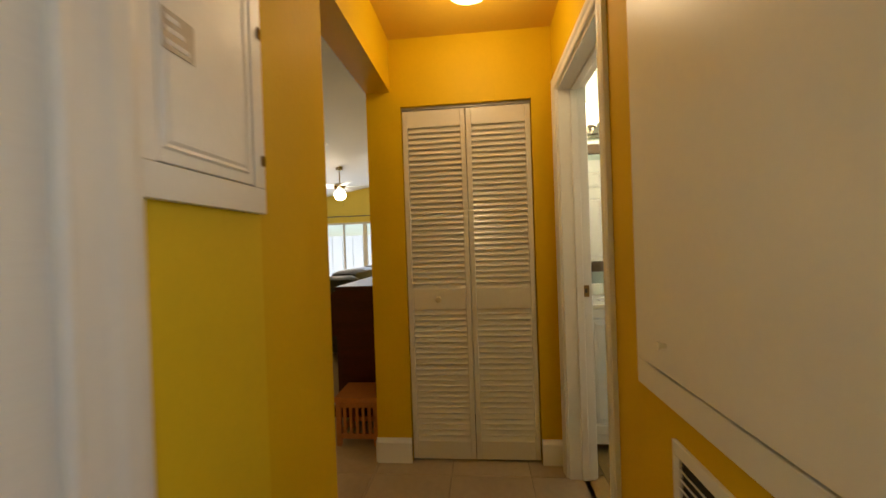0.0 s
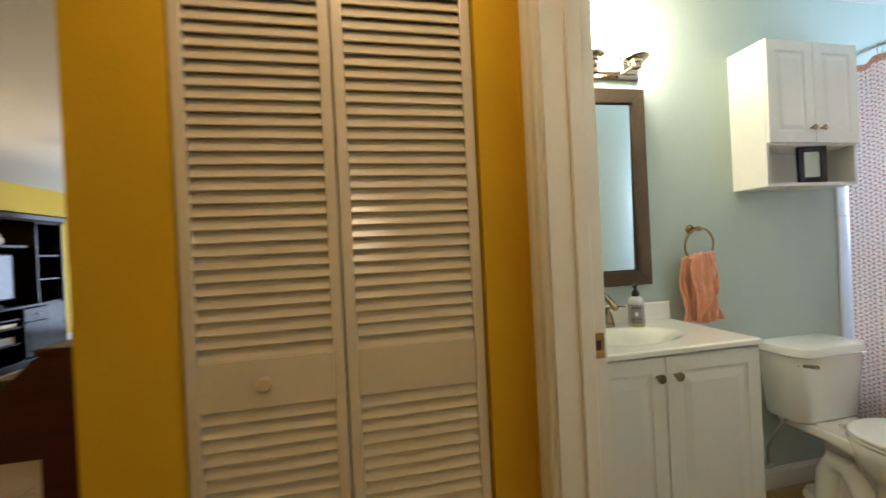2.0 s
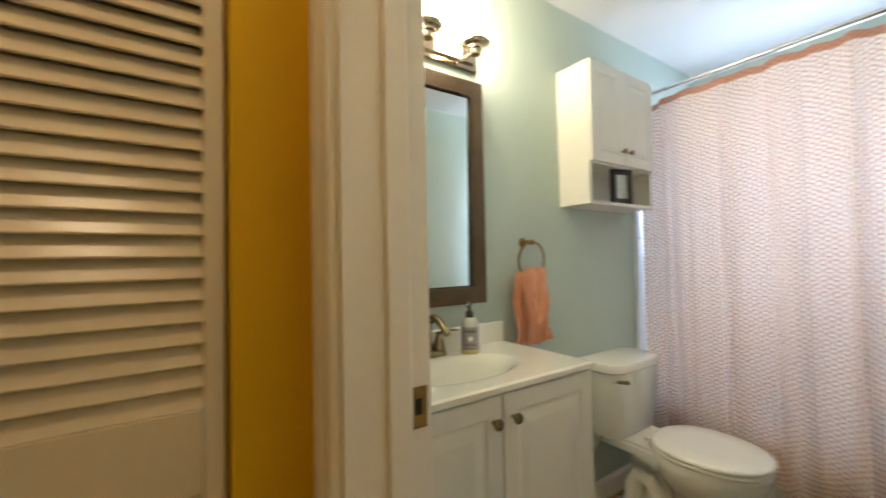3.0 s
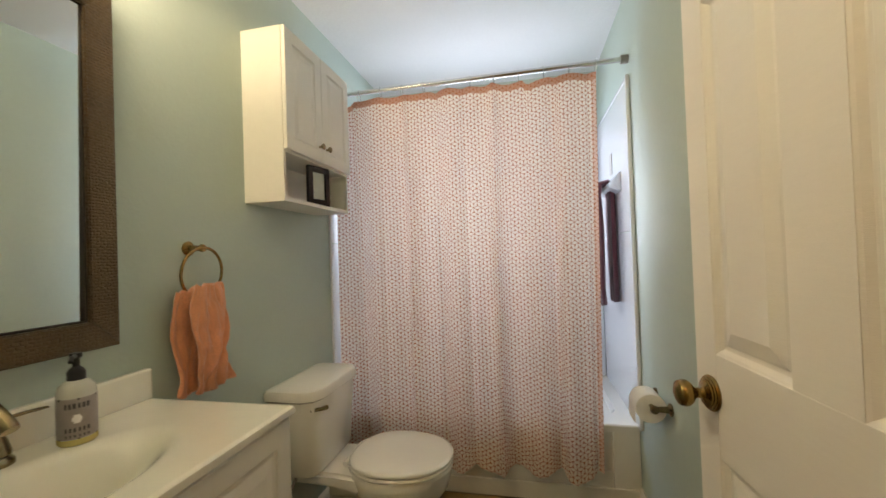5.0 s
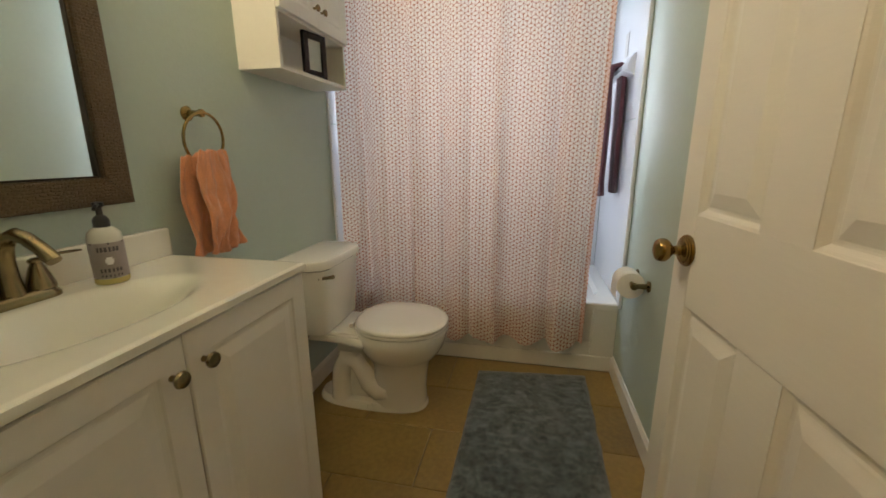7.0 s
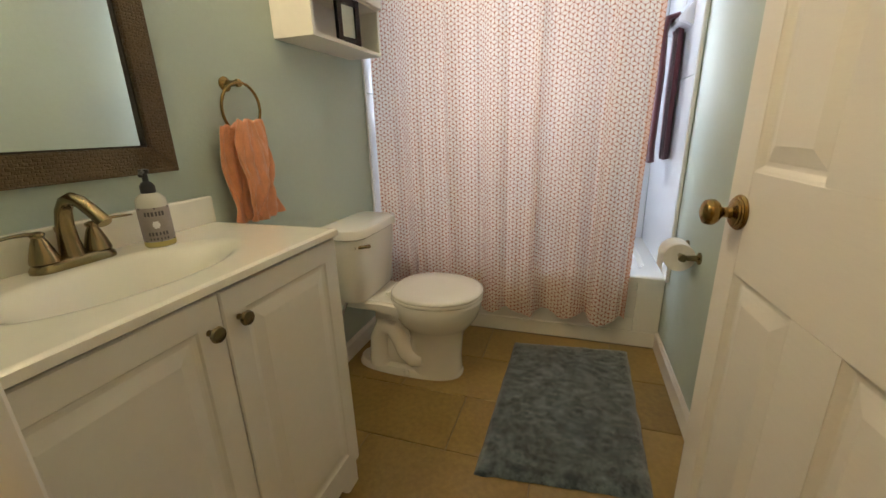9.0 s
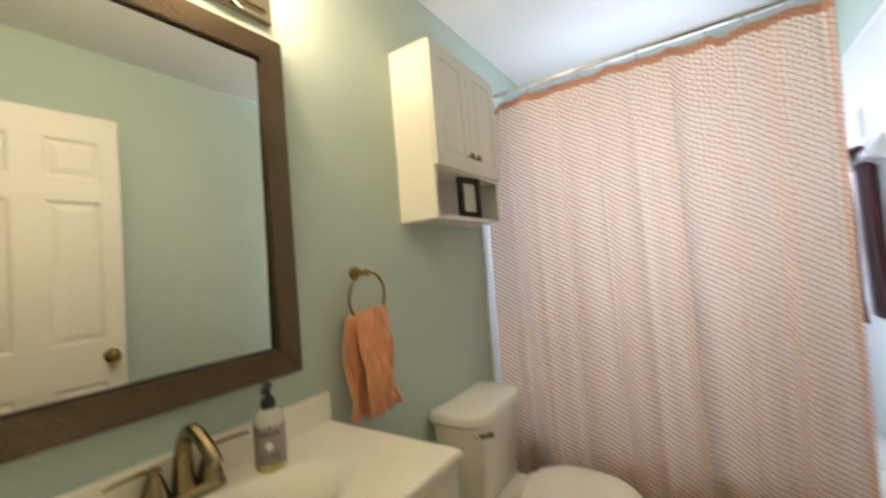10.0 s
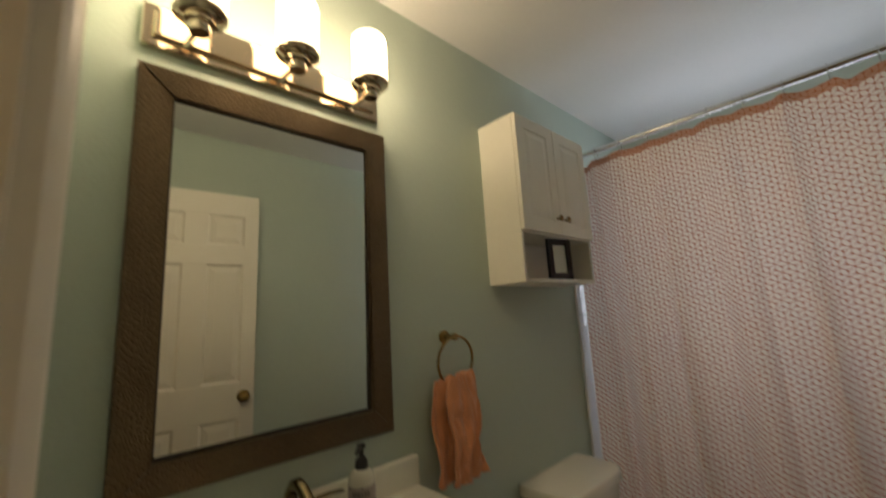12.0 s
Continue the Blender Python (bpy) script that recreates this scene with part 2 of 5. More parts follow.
def mat_pile():
    m = mat("blue_grey_pile", (0.085, 0.115, 0.125), 1.0, vary=0.2, scale=30, bump=1.0, bscale=260, sheen=0.6)
    nt = m.node_tree
    n = nt.nodes.new("ShaderNodeTexNoise")
    n.inputs["Scale"].default_value, n.inputs["Detail"].default_value, n.inputs["Distortion"].default_value = 19, 8, 0.0
    n.inputs["Roughness"].default_value = 0.68
    r = nt.nodes.new("ShaderNodeValToRGB")
    r.color_ramp.elements[0].position, r.color_ramp.elements[0].color = 0.40, (0.026, 0.042, 0.048, 1)
    r.color_ramp.elements[1].position, r.color_ramp.elements[1].color = 0.66, (0.16, 0.205, 0.215, 1)
    tc = nt.nodes.new("ShaderNodeTexCoord")
    nt.links.new(tc.outputs["Object"], n.inputs["Vector"])
    nt.links.new(n.outputs["Fac"], r.inputs[0])
    nt.links.new(r.outputs[0], nt.nodes["Principled BSDF"].inputs["Base Color"])
    return m


PILE = mat_pile()


# building blocks
def link_mesh(name, bm, material, smooth=False):
    me = bpy.data.meshes.new(name)
    bm.normal_update()
    bm.to_mesh(me)
    bm.free()
    for m in (material if isinstance(material, (list, tuple)) else [material]):
        me.materials.append(m)
    if smooth:
        for p in me.polygons:
            p.use_smooth = True
        me.set_sharp_from_angle(angle=radians(40))
    return new(name, me)


def part(name, bm, material, parent=None, label="", smooth=False):
    ob = link_mesh(name, bm, material, smooth)
    if parent is not None:
        ob.parent = parent
        ob.matrix_parent_inverse = parent.matrix_world.inverted() if parent.type == "EMPTY" else Matrix()
    return tagged(ob, label)


def thing(name, place, label, category, group=""):
    ob = new(name)
    ob.location = place
    ob.empty_display_size = 0.05
    bpy.context.view_layer.update()
    ob.matrix_world = Matrix.Translation(place)
    return tagged(ob, label, category, group)


def box(bm, x0, y0, z0, x1, y1, z1, bevel=0.0, m=None, seg=2):
    """An upright box, its edges rounded by bevel."""
    x0, x1, y0, y1, z0, z1 = min(x0, x1), max(x0, x1), min(y0, y1), max(y0, y1), min(z0, z1), max(z0, z1)
    t = bmesh.new()
    bmesh.ops.create_cube(t, size=1)
    for v in t.verts:
        v.co = Vector(((x0 + x1) / 2 + v.co.x * (x1 - x0), (y0 + y1) / 2 + v.co.y * (y1 - y0), (z0 + z1) / 2 + v.co.z * (z1 - z0)))
    if bevel:
        bmesh.ops.bevel(t, geom=t.edges[:], offset=min(bevel, 0.45 * min(x1 - x0, y1 - y0, z1 - z0)), segments=seg, affect="EDGES", profile=0.5)
    if m is not None:
        bmesh.ops.transform(t, matrix=m, verts=t.verts)
    me = bpy.data.meshes.new("t")
    t.to_mesh(me)
    t.free()
    bm.from_mesh(me)
    bpy.data.meshes.remove(me)
    return bm


def boxes(*rows, bevel=0.0):
    bm = bmesh.new()
    for r in rows:
        box(bm, *r, bevel=bevel)
    return bm


def lathe(bm, profile, place, axis="z", seg=32, m=None):
    """Turns (radius, height) pairs round an axis through place."""
    rings = []
    for r, h in profile:
        ring = []
        for k in range(seg):
            a = 2 * math.pi * k / seg
            c, s = r * math.cos(a), r * math.sin(a)
            p = {"z": (c, s, h), "y": (s, h, c), "x": (h, c, s)}[axis]
            p = Vector(p)
            if m is not None:
                p = m @ p
            ring.append(bm.verts.new(p + Vector(place)))
        rings.append(ring)
    for a, b in zip(rings, rings[1:]):
        for k in range(seg):
            bm.faces.new((a[k], a[(k + 1) % seg], b[(k + 1) % seg], b[k]))
    for ring, flip in ((rings[0], True), (rings[-1], False)):
        if (ring[0].co - ring[seg // 2].co).length > 1e-4:
            bm.faces.new(ring[::-1] if flip else ring)
    bmesh.ops.remove_doubles(bm, verts=bm.verts, dist=1e-5)
    bmesh.ops.recalc_face_normals(bm, faces=bm.faces)
    return bm


def tube(bm, points, radius, seg=12):
    """A round rod along points; radius may be a list."""
    pts = [Vector(p) for p in points]
    rings, prev = [], None
    for i, p in enumerate(pts):
        d = (pts[min(i + 1, len(pts) - 1)] - pts[max(i - 1, 0)]).normalized()
        if prev is None:
            prev = d.orthogonal().normalized()
        prev = (prev - d * prev.dot(d)).normalized()
        q = d.cross(prev)
        r = radius[i] if isinstance(radius, (list, tuple)) else radius
        rings.append([bm.verts.new(p + r * (math.cos(2 * math.pi * k / seg) * prev + math.sin(2 * math.pi * k / seg) * q)) for k in range(seg)])
    for a, b in zip(rings, rings[1:]):
        for k in range(seg):
            bm.faces.new((a[k], a[(k + 1) % seg], b[(k + 1) % seg], b[k]))
    bm.faces.new(rings[0][::-1])
    bm.faces.new(rings[-1])
    bmesh.ops.recalc_face_normals(bm, faces=bm.faces)
    return bm


def loft(bm, loops, cap=True):
    rings = [[bm.verts.new(p) for p in lp] for lp in loops]
    n = len(rings[0])
    for a, b in zip(rings, rings[1:]):
        for k in range(n):
            bm.faces.new((a[k], a[(k + 1) % n], b[(k + 1) % n], b[k]))
    if cap:
        bm.faces.new(rings[0][::-1])
        bm.faces.new(rings[-1])
    bmesh.ops.recalc_face_normals(bm, faces=bm.faces)
    return bm


def wall(name, x0, y0, z0, x1, y1, z1, base, **sides):
    """A wall block; sides w, e, s, n, b, t may carry their own paint."""
    bm = boxes((x0, y0, z0, x1, y1, z1))
    bm.normal_update()
    mats, ids = [base], {}
    for k, m in sides.items():
        if m not in mats:
            mats.append(m)
        ids[k] = mats.index(m)
    for f in bm.faces:
        n = f.normal
        key = "w" if n.x < -0.5 else "e" if n.x > 0.5 else "s" if n.y < -0.5 else "n" if n.y > 0.5 else "b" if n.z < -0.5 else "t"
        f.material_index = ids.get(key, 0)
    return tagged(link_mesh(name, bm, mats), kind="structure")


def struct(name, bm, material, parent=None, smooth=False):
    ob = part(name, bm, material, parent, smooth=smooth)
    return tagged(ob, kind="structure") if parent is None else ob


# the shell
H, HB = 2.415, 2.03
XW, XE, YN = -0.272, 0.635, 2.345
BX0, BX1, BY0, BY1 = 0.765, 3.42, 1.42, 2.905
DY0, DY1 = 1.485, 2.225
LX, LY0, LY1 = -4.6, 1.0, 10.0

wall("wall_east", XE, -0.15, 0, BX0, DY0, H, YELLOW, e=BLUE)
wall("wall_east_south", XE, -0.9, 0, BX0, -0.15, 1.0, YELLOW)
wall("wall_east_south", XE, -0.9, 2.0, BX0, -0.15, H, YELLOW)
wall("wall_east_south", XE, -0.9, 1.0, BX0, -0.8, 2.0, YELLOW)
wall("wall_east_end", XE, DY1, 0, BX0, BY1, H, YELLOW, e=BLUE, n=BLUE)
wall("wall_east_header", XE, DY0, HB, BX0, DY1, H, YELLOW, e=BLUE)
wall("wall_bath_south", BX0, BY0 - 0.12, 0, BX1 + 0.13, BY0, H, BLUE)
wall("wall_bath_north", XE, BY1, 0, BX1 + 0.13, BY1 + 0.12, H, BLUE)
WY0, WY1, WZ0, WZ1 = 1.72, 2.50, 1.15, 1.98
wall("wall_bath_far", BX1, BY0, 0, BX1 + 0.13, BY1, WZ0, BLUE)
wall("wall_bath_far_top", BX1, BY0, WZ1, BX1 + 0.13, BY1, H, BLUE)
wall("wall_bath_far_side", BX1, BY0, WZ0, BX1 + 0.13, WY0, WZ1, BLUE)
wall("wall_bath_far_side", BX1, WY1, WZ0, BX1 + 0.13, BY1, WZ1, BLUE)
CX0, CX1 = -0.213, 0.518
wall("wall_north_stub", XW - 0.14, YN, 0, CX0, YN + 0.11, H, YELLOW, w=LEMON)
wall("wall_north_end", CX1, YN, 0, XE, YN + 0.11, H, YELLOW)
wall("wall_north_header", CX0, YN, HB, CX1, YN + 0.11, H, YELLOW)
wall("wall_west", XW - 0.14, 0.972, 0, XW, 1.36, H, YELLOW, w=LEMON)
wall("wall_west_south", XW - 0.14, -0.9, 0, XW, 0.972, H, YELLOW_SOUTH, w=LEMON)
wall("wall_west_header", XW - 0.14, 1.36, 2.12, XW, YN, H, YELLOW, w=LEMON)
wall("wall_hall_south", XW - 0.14, -1.02, 0, BX0, -0.9, H, YELLOW)
wall("wall_closet_back", XW - 0.14 + 0.1, 3.0, 0, XE, 3.1, H, WHITE)
wall("wall_living_east", XW - 0.14, YN + 0.11, 0, XW - 0.047, LY1, 3.3, LEMON, e=WHITE)
wall("wall_living_upper", XW - 0.14, LY0, H + 0.1, XW - 0.047, YN + 0.11, 3.3, LEMON)
wall("wall_living_west", LX - 0.12, LY0, 0, LX, LY1, 3.3, LEMON)
wall("wall_living_south", LX - 0.12, LY0 - 0.12, 0, XW - 0.14, LY0, 3.3, LEMON)
SX0, SX1, SZ = -3.95, -1.55, 1.93
wall("wall_living_north", LX - 0.12, LY1, 0, SX0, LY1 + 0.14, 3.3, LEMON)
wall("wall_living_north_end", SX1, LY1, 0, XW - 0.047, LY1 + 0.14, 3.3, LEMON)
wall("wall_living_north_top", SX0, LY1, SZ, SX1, LY1 + 0.14, 3.3, LEMON)

struct("ceiling", boxes((XW - 0.14, -1.02, H, XE, 3.1, H + 0.1)), HALLCEIL)
struct("ceiling_bath", boxes((XE, -1.02, H, BX1 + 0.13, 3.03, H + 0.1), (BX0, BY0, H - 0.028, BX1, BY1, H - 0.001)), CEIL)
bm = bmesh.new()
rise = 0.177
loft(bm, [[(LX - 0.12, y, 2.45 - 0.021), (XW - 0.04, y, 2.45 + rise * (XW - 0.04 - LX)), (XW - 0.04, y, 2.55 + rise * (XW - 0.04 - LX)), (LX - 0.12, y, 2.55)] for y in (LY0 - 0.12, LY1 + 0.14)])
struct("ceiling_living", bm, CEIL)
struct("ground", boxes((-60, -60, -0.32, 60, 60, -0.2)), OUTG)
struct("patio", boxes((-9, LY1 + 0.14, -0.2, 3, 15, -0.03)), OUTC)
floor = struct("floor", boxes((LX - 0.12, LY0 - 0.12, -0.2, XW - 0.14, LY1 + 0.14, -0.006), (XW - 0.14, -1.02, -0.2, BX1 + 0.13, 3.1, -0.006)), GROUT)


def skirting(name, x0, y0, x1, y1, h=0.14, t=0.014):
    """A baseboard on the line given; its face lies on the right of the way walked."""
    dx, dy = x1 - x0, y1 - y0
    n = math.hypot(dx, dy)
    nx, ny = dy / n * t, -dx / n * t
    a = [(0, 0), (1, 0), (1, h * 0.82), (0.55, h * 0.93), (0.4, h), (0, h)]
    bm = loft(bmesh.new(), [[(px + nx * u, py + ny * u, z) for u, z in a] for px, py in ((x0, y0), (x1, y1))])
    return struct(name, bm, WHITE)


skirting("baseboard", XW - 0.14, YN, CX0, YN)
skirting("baseboard", CX1, YN, XE, YN)
skirting("baseboard", XW - 0.14, YN + 0.11, XW - 0.14, YN + 0.001)
skirting("baseboard", 2.664, BY0, BX0, BY0, 0.095)
skirting("baseboard", 1.543, BY1, 2.664, BY1, 0.095)
skirting("baseboard", XW, 0.638, XW, 1.36)
skirting("baseboard", XE, DY0 - 0.07, XE, -0.9)
skirting("baseboard", LX, LY0, LX, LY1)
skirting("baseboard", LX, LY1, SX0, LY1)
skirting("baseboard", XW - 0.14, LY1, XW - 0.14, YN + 0.11)


# bathroom doorway
def casing_profile(w=0.066):
    return [(0, 0), (0, 0.012), (0.006, 0.016), (0.014, 0.013), (w * 0.45, 0.014), (w * 0.6, 0.019), (w * 0.85, 0.020), (w, 0.016), (w, 0)]


def casing(parent, face_x, out, y0, y1, h, w=0.066):
    """Trim round an opening in a wall that faces along x; out is -1 or 1."""
    rows = []
    pr = casing_profile(w)
    for cy, cz, sy, sz in ((y0, 0, -1, 0), (y0, h, -1, 1), (y1, h, 1, 1), (y1, 0, 1, 0)):
        rows.append([(face_x + out * d, cy + sy * a, cz + sz * a) for a, d in pr])
    return part("casing", loft(bmesh.new(), rows), WHITE, parent)


frame_1 = tagged(new("door_frame"), "white painted wooden door frame with moulded trim round the bathroom opening", "door frame")
bm = boxes((XE - 0.0008, DY0, 0, BX0 + 0.0008, DY0 + 0.018, HB), (XE - 0.0008, DY1 - 0.018, 0, BX0 + 0.0008, DY1, HB), (XE - 0.0008, DY0 + 0.018, HB - 0.018, BX0 + 0.0008, DY1 - 0.018, HB))
part("jamb", bm, WHITE, frame_1)
bm = boxes((XE + 0.060, DY0 + 0.018, 0, XE + 0.098, DY0 + 0.029, HB - 0.018), (XE + 0.060, DY1 - 0.029, 0, XE + 0.098, DY1 - 0.018, HB - 0.018), (XE + 0.060, DY0 + 0.029, HB - 0.029, XE + 0.098, DY1 - 0.029, HB - 0.018), bevel=0.004)
part("stop", bm, WHITE, frame_1)
casing(frame_1, XE, -1, DY0 + 0.004, DY1 - 0.004, HB - 0.004)
casing(frame_1, BX0, 1, DY0 + 0.004, DY1 - 0.004, HB - 0.004)
bm = boxes((BX0 - 0.036, DY1 - 0.0205, 0.945, BX0 - 0.004, DY1 - 0.0175, 1.005), bevel=0.0008)
plate = part("strike_plate", bm, BRASS, frame_1, "antique brass strike plate")
part("strike_hole", boxes((BX0 - 0.026, DY1 - 0.0212, 0.965, BX0 - 0.014, DY1 - 0.0203, 0.988)), DARK, plate)


def panel_door(name, w, h, t, label, rows, parent_m, material=DOORW, knob=True):
    """A panelled leaf: hinge at the origin, leaf along x, faces at y 0 and y -t. rows: (z0, z1) of each row of two panels."""
    door = thing(name, (0, 0, 0), label, "door")
    stile, lead, mid = 0.158, 0.068, 0.099
    m0 = w - lead - 0.177 - mid
    cols = [(stile, m0), (m0 + mid, w - lead)]
    bm = bmesh.new()
    box(bm, 0.002, -t + 0.011, 0.008, w - 0.002, -0.011, h - 0.003)
    part("core", bm, material, door)
    cuts = [0.0] + [z for r in rows for z in r] + [h]
    bm = bmesh.new()
    for a, b in ((0, stile), (w - lead, w)):
        box(bm, a, -t, 0.006, b, 0, h, 0.0015)
    part("stile", bm, material, door)
    bm = bmesh.new()
    for a, b in zip(cuts[0::2], cuts[1::2]):
        box(bm, stile, -t + 0.0002, max(a, 0.006), w - lead, -0.0002, b, 0.0015)
    part("rail", bm, material, door)
    bm = bmesh.new()
    for a, b in rows:
        box(bm, m0, -t + 0.0004, a, m0 + mid, -0.0004, b)
    part("mullion", bm, material, door)
    for x0, x1 in cols:
        for z0, z1 in rows:
            bm = bmesh.new()
            for y, s in ((0, 1), (-t, -1)):
                lo = y - s * 0.0112
                ring = lambda i, yy: [(x0 + i, yy, z0 + i), (x1 - i, yy, z0 + i), (x1 - i, yy, z1 - i), (x0 + i, yy, z1 - i)]
                loft(bm, [ring(0, y - s * 0.0015), ring(0.004, y - s * 0.004), ring(0.010, y - s * 0.010), ring(0.013, lo + s * 0.0005)], cap=False)
                loft(bm, [ring(0.016, lo), ring(0.020, lo + s * 0.002), ring(0.042, lo + s * 0.0085), ring(0.043, lo + s * 0.0088)], cap=True)
            part("panel", bm, material, door)
    if knob:
        for s, y in ((1, 0), (-1, -t)):
            bm = bmesh.new()
            prof = [(0.0, 0.0), (0.032, 0.0), (0.033, 0.003), (0.0315, 0.006), (0.029, 0.0065), (0.0285, 0.009), (0.025, 0.0095), (0.0245, 0.012), (0.020, 0.0135), (0.012, 0.016), (0.0095, 0.020), (0.0095, 0.028), (0.012, 0.031), (0.019, 0.035), (0.0238, 0.041), (0.0245, 0.047), (0.0225, 0.054), (0.0205, 0.056), (0.0195, 0.0555), (0.012, 0.060), (0.0, 0.0615)]
            lathe(bm, [(r * 0.94, s * d) for r, d in prof], (w - 0.052, y, 0.944), "y")
            part("door_knob", bm, BRASS, door, "antique brass door knob", smooth=True)
        part("latch", boxes((w - 0.0005, -t / 2 - 0.012, 0.93, w + 0.0012, -t / 2 + 0.012, 0.985)), BRASS, door)
    door.matrix_world = parent_m
    return door


panel_door("door_1", 0.738, 2.0, 0.035, "open white six-panel bathroom door with an antique brass knob", [(0.24, 0.838), (1.016, 1.62), (1.72, 1.885)], pose(BX0 + 0.006, DY0 + 0.065, 0.01, 0, 0, 4.0))


# closet doors
def louvre_leaf(x0, x1, knob_x=None):
    leaf = thing("closet_door", (x0, YN + 0.03, 0.012), "cream-painted louvred bifold closet door" + (" with a worn round knob" if knob_x else ", closed, with glossy slats"), "closet door", "bifold leaves of the closet")
    t, y0 = 0.028, YN + 0.018
    z1 = HB - 0.022
    sl, sr = x0 + 0.028, x1 - 0.028
    for a, b in ((x0, sl), (sr, x1)):
        part("stile", boxes((a, y0, 0.012, b, y0 + t, z1), bevel=0.003), LOUVER, leaf)
    for a, b in ((0.012, 0.115), (0.868, 0.985), (1.912, z1)):
        part("rail", boxes((sl + 0.0004, y0 + 0.001, a, sr - 0.0004, y0 + t - 0.001, b), bevel=0.002), LOUVER, leaf)
    slat = None
    for a, b, n in ((0.115, 0.868, 24), (0.985, 1.912, 30)):
        pitch = (b - a) / n
        for i in range(n):
            z = a + pitch * (i + 0.5)
            if slat is None:
                bm = bmesh.new()
                m = Matrix.Rotation(radians(60), 4, "X")
                box(bm, -(sr - sl) / 2 - 0.002, -0.0185, -0.0026, (sr - sl) / 2 + 0.002, 0.0185, 0.0026, 0.002, m, seg=2)
                slat = part("slat", bm, LOUVER, leaf)
                mesh = slat.data
            else:
                slat = new("slat", mesh)
                slat.parent, slat.matrix_parent_inverse = leaf, leaf.matrix_world.inverted()
            slat.location = ((sl + sr) / 2, y0 + t / 2, z)
    if knob_x:
        bm = lathe(bmesh.new(), [(0, 0), (0.010, 0), (0.009, -0.012), (0.016, -0.018), (0.0185, -0.026), (0.014, -0.033), (0, -0.035)], (knob_x, y0, 0.93), "y", 24)
        part("knob", bm, mat("worn_cream_knob", (0.66, 0.56, 0.34), 0.3), leaf, "worn cream round knob", smooth=True)
    return leaf


louvre_leaf(CX0 + 0.004, (CX0 + CX1) / 2 - 0.002, (CX0 + CX1) / 2 - 0.185)
louvre_leaf((CX0 + CX1) / 2 + 0.002, CX1 - 0.005)
track = tagged(new("door_track"), "dark metal track over the closet doors", "door track")
part("rail", boxes((CX0, YN + 0.02, HB - 0.016, CX1, YN + 0.045, HB)), GREYM, track)


# hall: access panels, grille, dome lamp, side door
panel = thing("access_panel", (XW, 0.8, 1.315), "white painted access panel with brass hinges in the yellow wall", "access panel")
PY0, PY1, PZ0, PZ1 = 0.637, 0.971, 1.315, 2.10
bm = boxes((XW, PY0, PZ0, XW + 0.016, PY1, PZ0 + 0.055), (XW, PY0, PZ1 - 0.055, XW + 0.016, PY1, PZ1), (XW, PY0, PZ0 + 0.0552, XW + 0.016, PY0 + 0.04, PZ1 - 0.0552), (XW, PY1 - 0.04, PZ0 + 0.0552, XW + 0.016, PY1, PZ1 - 0.0552), bevel=0.002)
part("frame", bm, WHITE, panel)
door = part("door", boxes((XW, PY0 + 0.043, PZ0 + 0.058, XW + 0.014, PY1 - 0.043, PZ1 - 0.058), bevel=0.002), WHITE, panel)
bm = bmesh.new()
a0, a1, c0, c1 = PY0 + 0.05, PY1 - 0.06, PZ0 + 0.078, PZ1 - 0.08
loft(bm, [[(XW + x, a0 + i, c0 + i), (XW + x, a1 - i, c0 + i), (XW + x, a1 - i, c1 - i), (XW + x, a0 + i, c1 - i)] for x, i in ((0.0138, 0), (0.018, 0.004), (0.0155, 0.010), (0.018, 0.016))])
part("raised_field", bm, WHITE, door)
for z in (1.43, 1.71):
    part("hinge", lathe(bmesh.new(), [(0.0, -0.011), (0.005, -0.011), (0.005, 0.011), (0.0, 0.011)], (XW + 0.018, PY1 - 0.012, z), "z", 12), BRASS, panel, "small brass hinge")
tag = part("tag", boxes((XW + 0.0183, 0.69, 1.548, XW + 0.0195, 0.757, 1.612)), GREYM, panel, "small grey metal notice with unreadable lines")
for i, z in enumerate((1.560, 1.580, 1.598)):
    part("bar", boxes((XW + 0.0195, 0.697, z - 0.003, XW + 0.0201, 0.745 - 0.01 * i, z + 0.005)), PAPER, tag)

panel = thing("access_panel", (XE, 0.4, 0.9), "large flat white access door with moulded trim above an air grille", "access panel")
QY1, QZ0, QZ1 = 1.213, 0.918, 2.15
bm = boxes((XE - 0.018, -0.10, QZ0 - 0.06, XE, QY1, QZ0 + 0.004), (XE - 0.018, -0.10, QZ1 - 0.004, XE, QY1, QZ1 + 0.06), (XE - 0.018, QY1 - 0.06, QZ0 + 0.0042, XE, QY1, QZ1 - 0.0042), (XE - 0.018, -0.10, QZ0 + 0.0042, XE, -0.04, QZ1 - 0.0042), bevel=0.003)
part("frame", bm, WHITE, panel)
bm = boxes((XE - 0.024, -0.02, QZ0 + 0.013, XE - 0.004, QY1 - 0.068, QZ1 - 0.008), bevel=0.002)
door = part("door", bm, WHITE, panel)
part("knob", lathe(bmesh.new(), [(0, 0), (0.006, 0), (0.006, -0.010), (0.011, -0.014), (0.011, -0.020), (0, -0.023)], (XE - 0.024, 1.035, 0.995), "x", 16), WHITE, door, "small white knob", smooth=True)
# near-black strip paints the shade in the slit below the door
part("gap_shade", boxes((XE - 0.006, -0.039, QZ0 + 0.0043, XE - 0.0012, QY1 - 0.0605, QZ0 + 0.016)), DARK, panel)

